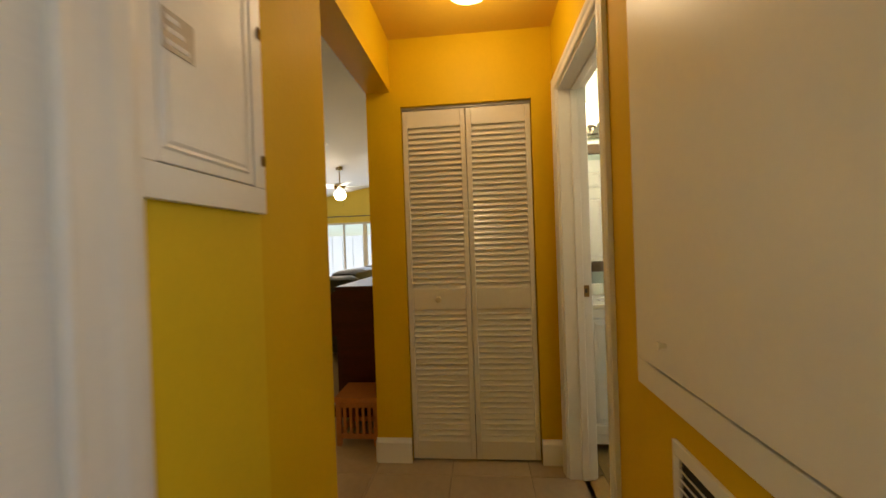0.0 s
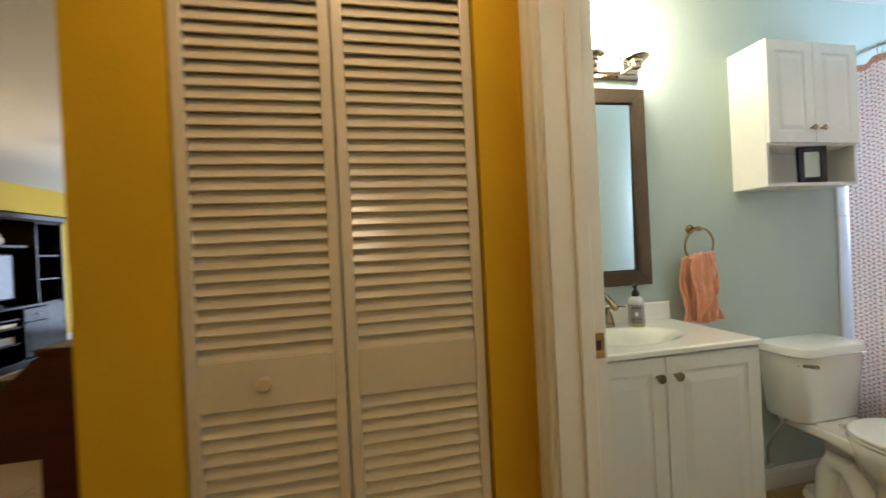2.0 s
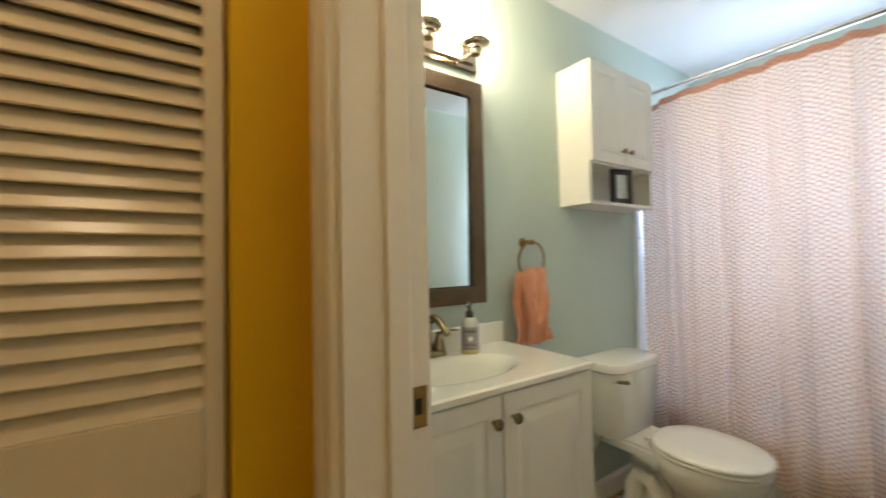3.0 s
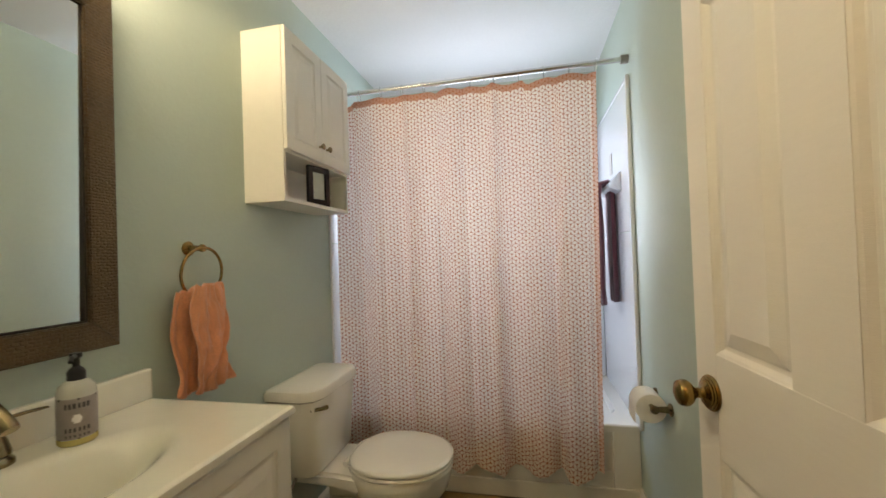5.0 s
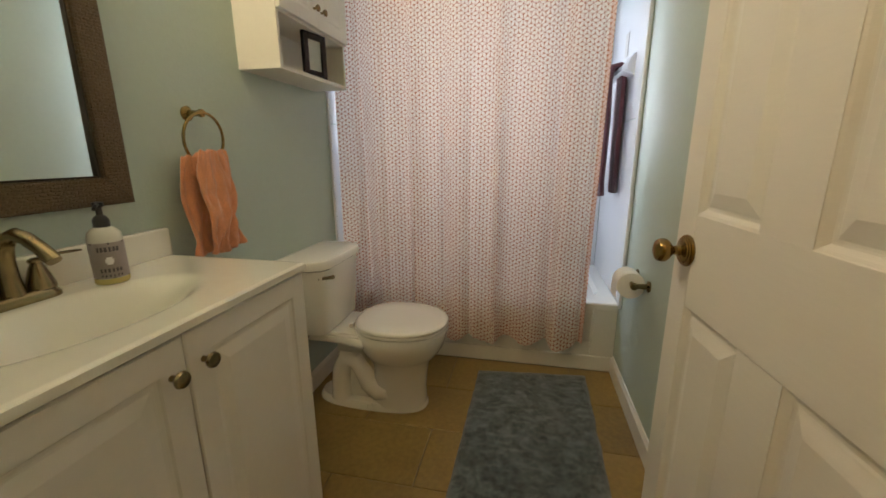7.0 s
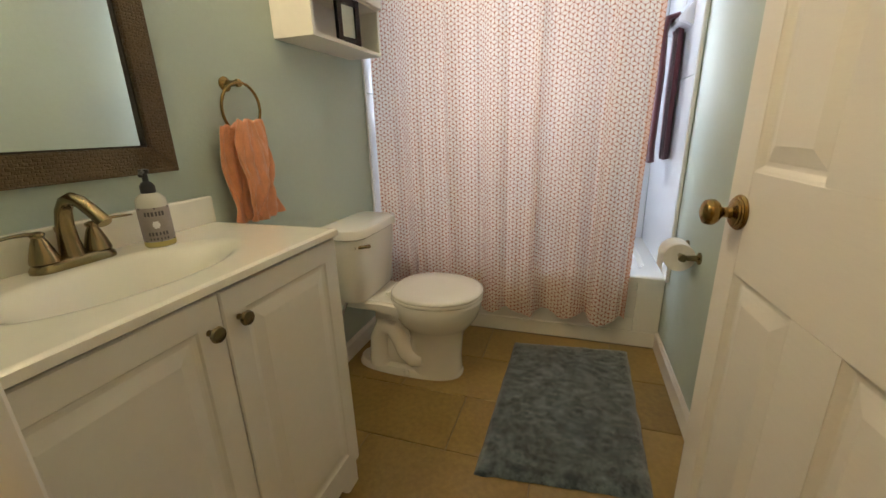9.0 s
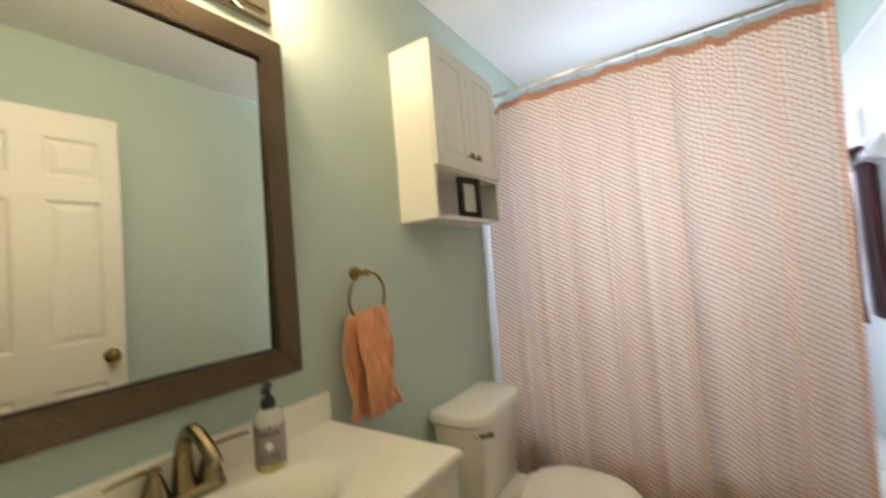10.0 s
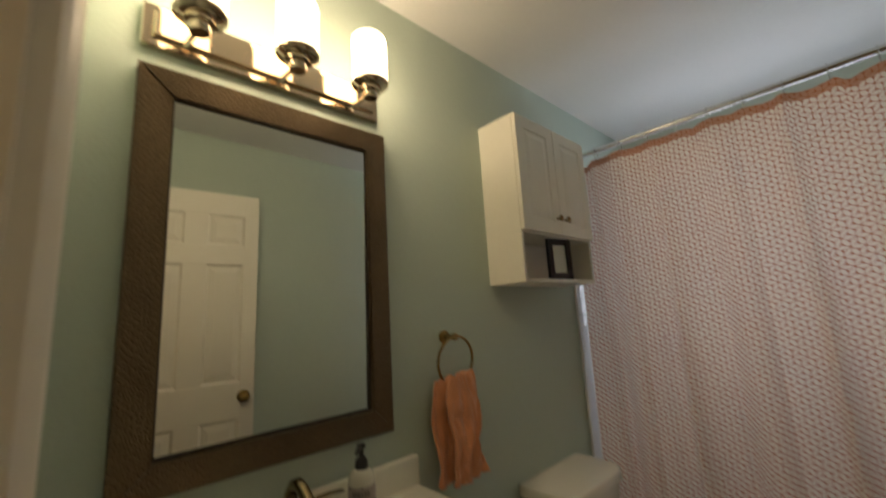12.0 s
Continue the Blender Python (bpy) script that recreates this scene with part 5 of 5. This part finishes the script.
stool = thing("wooden_stool", (-0.6, 2.60, 0), "small honey-coloured wooden stool with slatted sides", "stool")
SXA, SXB, SYA, SYB, SH = -0.735, -0.445, 2.50, 2.79, 0.305
part("seat", boxes((SXA, SYA, SH - 0.03, SXB, SYB, SH), bevel=0.006), HONEY, stool)
for x in (SXA + 0.01, SXB - 0.04):
    for y in (SYA + 0.01, SYB - 0.04):
        part("leg", boxes((x, y, 0, x + 0.03, y + 0.03, SH - 0.031), bevel=0.003), HONEY, stool)
for y in (SYA + 0.015, SYB - 0.03):
    part("rail", boxes((SXA + 0.041, y, 0.045, SXB - 0.041, y + 0.015, 0.075)), HONEY, stool)
    part("rail", boxes((SXA + 0.041, y, SH - 0.065, SXB - 0.041, y + 0.015, SH - 0.032)), HONEY, stool)
    for k in range(5):
        x = SXA + 0.055 + k * 0.040
        part("slat", boxes((x, y + 0.002, 0.076, x + 0.018, y + 0.013, SH - 0.066)), HONEY, stool)
for x in (SXA + 0.015, SXB - 0.03):
    for z in (0.045, SH - 0.065):
        part("rail", boxes((x, SYA + 0.041, z, x + 0.015, SYB - 0.041, z + 0.03)), HONEY, stool)

sofa = thing("sofa", (-1.8, 5.4, 0), "black leather sofa with a low chaise and soft rounded back", "sofa")
part("base", boxes((-2.42, 4.72, 0.05, -1.30, 6.9, 0.26), bevel=0.03), LEATHER, sofa, smooth=True)
for a, b in ((4.74, 5.78), (5.80, 6.88)):
    part("seat_cushion", boxes((-2.44, a, 0.261, -1.62, b, 0.45), bevel=0.06), LEATHER, sofa, smooth=True)
    bm = boxes((-1.66, a, 0.30, -1.28, b, 0.97), bevel=0.11)
    part("back_cushion", bm, LEATHER, sofa, smooth=True)
bm = boxes((-1.72, 4.34, 0.05, -1.16, 4.66, 0.93), bevel=0.12)
part("arm", bm, LEATHER, sofa, smooth=True)
for x in (-2.36, -1.4):
    for y in (4.8, 6.8):
        part("foot", boxes((x, y, 0, x + 0.06, y + 0.06, 0.05)), BLACKP, sofa)

# entertainment wall unit
unit = thing("wall_unit", (-4.25, 7.0, 0), "dark espresso wood entertainment unit with open towers around a television", "entertainment unit")
UB, UF, UH = LX + 0.016, -4.08, 1.95


def bay(y0, y1, levels, name):
    part(name + "_back", boxes((UB, y0 + 0.03, 0.08, UB + 0.012, y1 - 0.03, UH - 0.10)), ESPRESSO, unit)
    for z in levels:
        part("shelf", boxes((UB + 0.013, y0 + 0.0305, z, UF - 0.02, y1 - 0.0305, z + 0.022)), ESPRESSO, unit)


for y0, y1 in ((5.95, 6.38), (7.62, 8.10)):
    for a in (y0, y1 - 0.03):
        part("side_panel", boxes((UB, a, 0.0, UF, a + 0.03, UH - 0.10), bevel=0.003), ESPRESSO, unit)
    bay(y0, y1, (0.08, 0.74, 1.06, 1.38, UH - 0.122), "tower")
    d = part("tower_door", boxes((UF - 0.018, y0 + 0.032, 0.11, UF, y1 - 0.032, 0.735), bevel=0.003), ESPRESSO, unit)
    part("door_field", boxes((UF, y0 + 0.08, 0.17, UF + 0.006, y1 - 0.08, 0.675), bevel=0.003), ESPRESSO, d)
    part("door_knob", lathe(bmesh.new(), [(0, 0), (0.006, 0), (0.006, 0.012), (0.012, 0.017), (0.009, 0.026), (0, 0.027)], (UF, y1 - 0.055, 0.45), "x", 12), NICKEL, d)
bm = loft(bmesh.new(), [[(UB, a, UH - 0.10), (UF + o, a, UH - 0.10), (UF + o, a, UH - 0.07), (UF + o + 0.045, a, UH - 0.02), (UF + o + 0.045, a, UH), (UB, a, UH)] for a, o in ((5.91, 0.0), (8.14, 0.0))])
part("crown", bm, ESPRESSO, unit)
part("bridge_shelf", boxes((UB, 6.381, 1.50, UF - 0.05, 7.619, 1.535), bevel=0.004), ESPRESSO, unit)
CF = -3.95
part("console_top", boxes((UB, 6.33, 0.735, CF + 0.02, 7.67, 0.77), bevel=0.006), ESPRESSO, unit)
part("console_base", boxes((UB, 6.3805, 0.0, CF + 0.01, 7.6195, 0.09), bevel=0.004), ESPRESSO, unit)
for y in (6.3805, 6.76, 7.20, 7.5995):
    part("upright", boxes((UB, y, 0.0905, CF - 0.02, y + 0.02, 0.734)), ESPRESSO, unit)
for z in (0.30, 0.50, 0.60):
    part("console_shelf", boxes((UB, 6.7805, z, CF - 0.03, 7.1995, z + 0.02)), ESPRESSO, unit)
for y0, y1 in ((6.382, 6.778), (7.202, 7.618)):
    d = part("console_door", boxes((CF - 0.0195, y0, 0.11, CF, y1, 0.545), bevel=0.003), ESPRESSO, unit)
    part("door_field", boxes((CF, y0 + 0.06, 0.17, CF + 0.007, y1 - 0.06, 0.485), bevel=0.004), ESPRESSO, d)
    d = part("drawer", boxes((CF - 0.0195, y0, 0.555, CF, y1, 0.72), bevel=0.003), ESPRESSO, unit)
    part("drawer_pull", lathe(bmesh.new(), [(0, 0), (0.006, 0), (0.006, 0.012), (0.014, 0.017), (0.010, 0.026), (0, 0.027)], (CF, (y0 + y1) / 2, 0.64), "x", 12), NICKEL, d)

tv = thing("television", (-4.25, 7.0, 0.77), "flat television with a dark glossy screen reflecting daylight", "television")
part("case", boxes((-4.26, 6.50, 0.84, -4.225, 7.46, 1.42), bevel=0.005), BLACKP, tv)
part("screen", boxes((-4.2245, 6.515, 0.86, -4.222, 7.445, 1.405)), SCREEN, tv)
part("stand", boxes((-4.33, 6.78, 0.7705, -4.15, 7.18, 0.79), (-4.255, 6.94, 0.79, -4.235, 7.02, 0.842), bevel=0.004), BLACKP, tv)


def vase(x, y, z, r, h, material, label):
    t = thing("ornament", (x, y, z), label, "ornament")
    part("body", lathe(bmesh.new(), [(0, 0), (r * 0.6, 0), (r, h * 0.35), (r * 0.9, h * 0.6), (r * 0.4, h * 0.85), (r * 0.5, h), (0, h)], (x, y, z), "z", 18), material, t, smooth=True)


vase(-4.28, 6.62, 1.536, 0.05, 0.13, ESPRESSO, "small dark vase on the wall unit bridge")
vase(-4.25, 6.86, 1.536, 0.075, 0.19, SHEER, "white rounded jar on the wall unit bridge")
vase(-4.28, 7.33, 1.536, 0.05, 0.14, SHEER, "small white vase on the wall unit bridge")
box_ = thing("storage_box", (-4.25, 7.1, 1.536), "long low white box on the wall unit bridge", "box")
part("body", boxes((-4.33, 6.98, 1.536, -4.20, 7.24, 1.62), bevel=0.006), SHEER, box_)
part("lid", boxes((-4.335, 6.975, 1.621, -4.195, 7.245, 1.64), bevel=0.004), SHEER, box_)
for z, y in ((1.082, 6.17), (0.762, 6.15), (1.402, 7.86), (0.762, 7.84)):
    vase(-4.3, y, z, 0.05, 0.17, GREYM, "grey ornament on a tower shelf")
dev = thing("media_player", (-4.1, 6.99, 0.32), "grey media box on the console shelf", "media player")
part("case", boxes((-4.25, 6.84, 0.3205, -4.02, 7.14, 0.40), bevel=0.004), GREYM, dev)
dev = thing("media_player", (-4.1, 6.99, 0.52), "flat silver disc player on the console shelf", "media player")
part("case", boxes((-4.25, 6.82, 0.5205, -4.0, 7.16, 0.565), bevel=0.004), NICKEL, dev)

# three-headed floor lamp
fl = thing("floor_lamp", (-4.3, 5.7, 0), "floor lamp with three lit amber glass shades on a black pole", "floor lamp")
part("base", lathe(bmesh.new(), [(0, 0), (0.13, 0), (0.13, 0.012), (0.03, 0.03), (0, 0.03)], (-4.30, 5.52, 0), "z", 28), BLACKP, fl, smooth=True)
part("pole", tube(bmesh.new(), [(-4.30, 5.52, 0.02), (-4.30, 5.52, 1.70)], 0.012), BLACKP, fl)
for x, y, z in ((-4.15, 5.62, 1.61), (-4.15, 5.60, 1.24), (-4.32, 5.34, 1.44)):
    part("arm", tube(bmesh.new(), [(-4.30, 5.52, z - 0.10), ((x - 4.30) / 2, (5.52 + y) / 2, z - 0.12), (x, y, z - 0.06)], 0.006), BLACKP, fl)
    s = part("shade", lathe(bmesh.new(), [(0.0, -0.06), (0.035, -0.055), (0.055, -0.01), (0.06, 0.045), (0.0, 0.046)], (x, y, z), "z", 20), SHADEG, fl, "lit amber glass shade", smooth=True)
    s.visible_shadow = False

# toy jeep
jx, jy = -3.78, 4.62
jeep = thing("ride_on_jeep", (jx, jy, 0), "teal and mauve plastic ride-on toy jeep with cream roll bar", "ride-on toy")
bm = bmesh.new()
loft(bm, [[(jx + w_, y, z) for w_, z in ((-0.24, 0.14), (0.24, 0.14), (0.26, za), (0.22, zb), (-0.22, zb), (-0.26, za))] for y, za, zb in ((4.12, 0.28, 0.36), (4.20, 0.30, 0.42), (4.66, 0.30, 0.42), (4.80, 0.30, 0.43), (5.10, 0.28, 0.39), (5.18, 0.25, 0.33))])
bmesh.ops.bevel(bm, geom=bm.edges[:], offset=0.012, segments=2, affect="EDGES")
part("hull", bm, TEAL, jeep, smooth=True)
for y in (4.33, 4.95):
    for s in (-1, 1):
        w1 = part("wheel", lathe(bmesh.new(), [(0, -0.055), (0.09, -0.055), (0.135, -0.045), (0.14, 0.0), (0.135, 0.045), (0.09, 0.055), (0, 0.055)], (jx + s * 0.29, y, 0.14), "x", 28), RUBBER, jeep, smooth=True)
        part("hub", lathe(bmesh.new(), [(0, 0), (0.07, 0), (0.06, s * 0.012), (0.02, s * 0.016), (0, s * 0.016)], (jx + s * 0.345, y, 0.14), "x", 20), CREAM, w1, smooth=True)
        bm = bmesh.new()
        loft(bm, [[(jx + s * 0.235, y + q * math.cos(a), 0.14 + q * math.sin(a)) for q in (0.16, 0.19)] + [(jx + s * 0.34, y + q * math.cos(a), 0.14 + q * math.sin(a)) for q in (0.19, 0.16)] for a in [math.pi * k / 12 for k in range(13)]])
        part("fender", bm, TEAL, jeep, smooth=True)
for s in (-1, 1):
    bm = boxes((jx + s * 0.11 - 0.09, 4.42, 0.42, jx + s * 0.11 + 0.09, 4.60, 0.46), (jx + s * 0.11 - 0.09, 4.36, 0.42, jx + s * 0.11 + 0.09, 4.42, 0.72), bevel=0.02)
    part("seat", bm, PINK, jeep, smooth=True)
    part("headrest", boxes((jx + s * 0.11 - 0.06, 4.365, 0.722, jx + s * 0.11 + 0.06, 4.415, 0.83), bevel=0.02), CREAM, jeep, "cream plastic headrest", smooth=True)
pts = [(jx - 0.22, 4.28, 0.40), (jx - 0.22, 4.25, 0.80), (jx - 0.17, 4.25, 0.84), (jx + 0.17, 4.25, 0.84), (jx + 0.22, 4.25, 0.80), (jx + 0.22, 4.28, 0.40)]
part("roll_bar", tube(bmesh.new(), pts, 0.018), CREAM, jeep, smooth=True)
pts = [(jx - 0.23, 4.86, 0.42), (jx - 0.21, 4.74, 0.73), (jx + 0.21, 4.74, 0.73), (jx + 0.23, 4.86, 0.42)]
part("windscreen_frame", tube(bmesh.new(), pts, 0.018), CREAM, jeep, smooth=True)
part("steering_wheel", tube(bmesh.new(), [(jx - 0.11 + 0.07 * math.cos(a), 4.70 + 0.03 * math.sin(a), 0.53 + 0.07 * math.sin(a)) for a in [2 * math.pi * k / 16 for k in range(17)]], 0.009, 8), RUBBER, jeep)
jeep.scale = (1.13, 1.13, 1.17)

# lamp and small table by the sliding door
wl = thing("floor_lamp", (-4.28, 9.45, 0), "slim floor lamp with a white drum shade", "floor lamp")
part("base", lathe(bmesh.new(), [(0, 0), (0.13, 0), (0.13, 0.015), (0.02, 0.03), (0, 0.03)], (-4.28, 9.45, 0), "z", 28), NICKEL, wl, smooth=True)
part("pole", tube(bmesh.new(), [(-4.28, 9.45, 0.02), (-4.28, 9.45, 1.45)], 0.01), NICKEL, wl)
part("shade", lathe(bmesh.new(), [(0.20, 1.22), (0.17, 1.42), (0.168, 1.42), (0.198, 1.22)], (-4.28, 9.45, 0), "z", 32), SHEER, wl, "white drum shade", smooth=True)
tb = thing("side_table", (-4.1, 8.75, 0), "small white side table with slender legs", "side table")
part("tabletop", boxes((-4.32, 8.55, 0.46, -3.92, 8.95, 0.485), bevel=0.005), SHEER, tb)
for x in (-4.30, -3.97):
    for y in (8.57, 8.90):
        part("leg", boxes((x, y, 0, x + 0.03, y + 0.03, 0.4595)), SHEER, tb)
for x, y, r, m_, l_ in ((-4.1, 8.7, 0.09, SHEER, "white rounded bowl on the side table"), (-4.0, 8.83, 0.055, HONEY, "small orange pot on the side table")):
    vase(x, y, 0.4855, r, r * 1.7, m_, l_)

# sliding door, curtain, rod
sd = tagged(new("door_2"), kind="structure")
mid = (SX0 + SX1) / 2
bm = boxes((SX0, LY1 + 0.02, 0, SX0 + 0.05, LY1 + 0.1, SZ), (SX1 - 0.05, LY1 + 0.02, 0, SX1, LY1 + 0.1, SZ), (SX0 + 0.05, LY1 + 0.02, SZ - 0.05, SX1 - 0.05, LY1 + 0.1, SZ), (SX0 + 0.05, LY1 + 0.02, 0, SX1 - 0.05, LY1 + 0.1, 0.04), bevel=0.003)
part("door_frame", bm, WHITE, sd)
part("meeting_stile", boxes((mid - 0.05, LY1 + 0.03, 0.041, mid + 0.05, LY1 + 0.09, SZ - 0.051), (SX0 + 0.62, LY1 + 0.03, 0.041, SX0 + 0.66, LY1 + 0.09, SZ - 0.051), bevel=0.003), WHITE, sd)
for a, b in ((SX0 + 0.05, SX0 + 0.62), (SX0 + 0.66, mid - 0.05), (mid + 0.05, SX1 - 0.05)):
    p = part("pane", boxes((a, LY1 + 0.058, 0.041, b, LY1 + 0.062, SZ - 0.051)), PANE, sd)
    p.visible_shadow = False
rd = thing("curtain_rod", (-2.8, LY1 - 0.08, 2.08), "thin dark curtain rod over the sliding door", "curtain rod")
part("rod", tube(bmesh.new(), [(-4.42, LY1 - 0.08, 2.08), (-1.3, LY1 - 0.08, 2.08)], 0.011), BLACKP, rd)
for x in (-4.36, -1.35):
    part("bracket", boxes((x, LY1 - 0.08, 2.072, x + 0.012, LY1, 2.088)), BLACKP, rd)
for x in (-4.43, -1.29):
    part("finial", lathe(bmesh.new(), [(0, -0.02), (0.018, -0.012), (0.022, 0), (0.018, 0.012), (0, 0.02)], (x, LY1 - 0.08, 2.08), "x", 14), BLACKP, rd)
lc = thing("window_curtain", (-4.1, LY1 - 0.08, 1.0), "sheer white curtain gathered beside the sliding door", "curtain")
bm = bmesh.new()
grid = [[bm.verts.new((-4.30 + 0.48 * i / 80, LY1 - 0.08 + 0.03 * math.sin(i * 0.72) * (0.6 + 0.4 * j / 6), 2.06 - 2.03 * j / 6)) for j in range(7)] for i in range(81)]
for a, b in zip(grid, grid[1:]):
    for j in range(6):
        bm.faces.new((a[j], a[j + 1], b[j + 1], b[j]))
part("cloth", bm, NET, lc, smooth=True)

# ceiling things of the living room
def ceil_z(x):
    return 2.45 + rise * (x - LX)


fx_, fy_ = -2.47, 7.54
fan = thing("ceiling_fan", (fx_, fy_, ceil_z(fx_)), "white ceiling fan at rest with a lit round glass globe", "ceiling fan")
cz = ceil_z(fx_)
part("canopy", lathe(bmesh.new(), [(0, cz + 0.02), (0.07, cz + 0.02), (0.065, cz - 0.05), (0.02, cz - 0.07), (0, cz - 0.07)], (fx_, fy_, 0), "z", 24), NICKEL, fan, smooth=True)
part("down_rod", tube(bmesh.new(), [(fx_, fy_, cz - 0.06), (fx_, fy_, cz - 0.32)], 0.012), NICKEL, fan)
part("motor", lathe(bmesh.new(), [(0, cz - 0.310), (0.10, cz - 0.320), (0.12, cz - 0.360), (0.10, cz - 0.410), (0.05, cz - 0.440), (0, cz - 0.440)], (fx_, fy_, 0), "z", 28), NICKEL, fan, smooth=True)
for k in range(5):
    m = Matrix.Translation((fx_, fy_, cz - 0.370)) @ Matrix.Rotation(2 * math.pi * k / 5 + 0.3, 4, "Z") @ Matrix.Rotation(radians(10), 4, "X")
    part("blade", box(bmesh.new(), 0.14, -0.06, -0.004, 0.62, 0.06, 0.004, 0.003, m), WHITE, fan)
g = part("globe", lathe(bmesh.new(), [(0, cz - 0.430), (0.06, cz - 0.440), (0.105, cz - 0.490), (0.115, cz - 0.540), (0.09, cz - 0.600), (0.04, cz - 0.635), (0, cz - 0.640)], (fx_, fy_, 0), "z", 28), FANB, fan, "lit frosted glass globe", smooth=True)
g.visible_shadow = False
part("pull_chain", tube(bmesh.new(), [(fx_ + 0.06, fy_, cz - 0.440), (fx_ + 0.06, fy_, cz - 0.780)], 0.002, 5), NICKEL, fan)

tx_, ty_ = -1.62, 4.10
tz_ = ceil_z(tx_)
trk = thing("spot_light_bar", (tx_, ty_, tz_), "small nickel ceiling fixture with two lit spot heads", "spotlight")
part("plate", lathe(bmesh.new(), [(0, 0.02), (0.07, 0.02), (0.07, -0.02), (0, -0.025)], (tx_, ty_, tz_ - 0.005), "z", 24), NICKEL, trk, smooth=True)
for dx, dy in ((-0.15, -0.02), (0.09, 0.0)):
    hx, hy, hz = tx_ + dx, ty_ + dy, tz_ - 0.09
    part("arm", tube(bmesh.new(), [(tx_, ty_, tz_ - 0.02), (tx_ + dx * 0.7, ty_ + dy * 0.7, tz_ - 0.045), (hx, hy, hz + 0.03)], 0.007), NICKEL, trk)
    m = Vector((0.3, -0.75, -0.6)).to_track_quat("Z", "Y").to_matrix()
    hd = part("head", lathe(bmesh.new(), [(0, -0.05), (0.025, -0.045), (0.040, 0.03), (0.037, 0.03), (0.02, -0.02), (0, -0.025)], (hx, hy, hz), "z", 20, m), NICKEL, trk, smooth=True)
    part("bulb", lathe(bmesh.new(), [(0, -0.015), (0.018, -0.005), (0.026, 0.010), (0, 0.014)], (hx, hy, hz), "z", 16, m), FANB, hd, "lit bulb", smooth=True)

vx_, vy_ = -2.27, 5.97
vnt = thing("ceiling_vent", (vx_, vy_, ceil_z(vx_)), "white slatted air vent in the ceiling", "air vent")
m = Matrix.Translation((vx_, vy_, ceil_z(vx_) - 0.006)) @ Matrix.Rotation(-math.atan(rise), 4, "Y")
bm = bmesh.new()
for r in ((-0.16, -0.10, -0.012, 0.16, -0.08, 0.004), (-0.16, 0.08, -0.012, 0.16, 0.10, 0.004), (-0.16, -0.0798, -0.012, -0.14, 0.0798, 0.004), (0.14, -0.0798, -0.012, 0.16, 0.0798, 0.004)):
    box(bm, *r, m=m)
part("frame", bm, WHITE, vnt)
part("backing", box(bmesh.new(), -0.14, -0.08, -0.001, 0.14, 0.08, 0.002, m=m), DARK, vnt)
for k in range(7):
    q = m @ Matrix.Translation((0, -0.065 + k * 0.0215, -0.007)) @ Matrix.Rotation(radians(35), 4, "X")
    part("slat", box(bmesh.new(), -0.138, -0.007, -0.001, 0.138, 0.007, 0.001, m=q), GREYM, vnt)

# patio beyond the sliding door
# added boards; their pale blue-white puts the bright haze outdoors into the colour
fen = tagged(new("backdrop"), kind="structure")
for k in range(30):
    part("board", boxes((-9 + k * 0.4, 14.6, -0.03, -8.62 + k * 0.4, 14.64, 1.75)), mat("haze_white_board", (0.74, 0.79, 0.86), 0.8) if k == 0 else bpy.data.materials["haze_white_board"], fen)
pc = thing("patio_chair", (-2.9, 12.0, -0.03), "white patio chair on the concrete terrace", "patio chair")
part("seat", boxes((-3.15, 11.8, 0.40, -2.65, 12.3, 0.43), bevel=0.01), SHEER, pc)
part("backrest", boxes((-3.15, 12.26, 0.44, -2.65, 12.3, 0.90), bevel=0.01), SHEER, pc)
for x in (-3.14, -2.70):
    for y in (11.81, 12.25):
        part("leg", boxes((x, y, -0.03, x + 0.04, y + 0.04, 0.3995)), SHEER, pc)


# floor tiles
def tiles(x0, x1, y0, y1, sx, sy, ox, oy, material, bond=0.0, skip=None):
    """Tiles with bevelled edges between the lines given; every other course is shifted by bond."""
    g = 0.003
    cache = {}
    kx0, kx1 = math.floor((x0 - ox) / sx), math.ceil((x1 - ox) / sx)
    for i in range(kx0, kx1):
        off = oy + (bond * sy if i % 2 else 0)
        for j in range(math.floor((y0 - off) / sy), math.ceil((y1 - off) / sy)):
            ax, bx_ = max(x0, ox + i * sx), min(x1, ox + (i + 1) * sx)
            ay, by_ = max(y0, off + j * sy), min(y1, off + (j + 1) * sy)
            if bx_ - ax < 0.01 or by_ - ay < 0.01 or (skip and skip(ax, ay, bx_, by_)):
                continue
            w_, h_ = round(bx_ - ax - g, 4), round(by_ - ay - g, 4)
            if (w_, h_) not in cache:
                bm = bmesh.new()
                r = [[(-w_ / 2 + q, -h_ / 2 + q, z), (w_ / 2 - q, -h_ / 2 + q, z), (w_ / 2 - q, h_ / 2 - q, z), (-w_ / 2 + q, h_ / 2 - q, z)] for q, z in ((0, -0.0055), (0, -0.002), (0.003, 0.0))]
                loft(bm, r)
                me = bpy.data.meshes.new("tile")
                bm.to_mesh(me)
                bm.free()
                me.materials.append(material)
                cache[(w_, h_)] = me
            ob = new("tile", cache[(w_, h_)])
            ob.location = ((ax + bx_) / 2, (ay + by_) / 2, 0)
            ob.parent = floor


tiles(BX0 - 0.065, AX - 0.001, BY0, BY1, 0.307, 0.612, 1.74 - 0.307 * 4, 2.255, BTILE, 0.5, lambda a, b, c, d: c < BX0 + 0.01)
tiles(LX, XW - 0.14, 1.36, LY1, 0.42, 0.42, 0.02, 3.065, HTILE)
tiles(XW - 0.14, BX0 - 0.03, -0.9, YN + 0.11, 0.42, 0.42, 0.02, 3.065, HTILE)
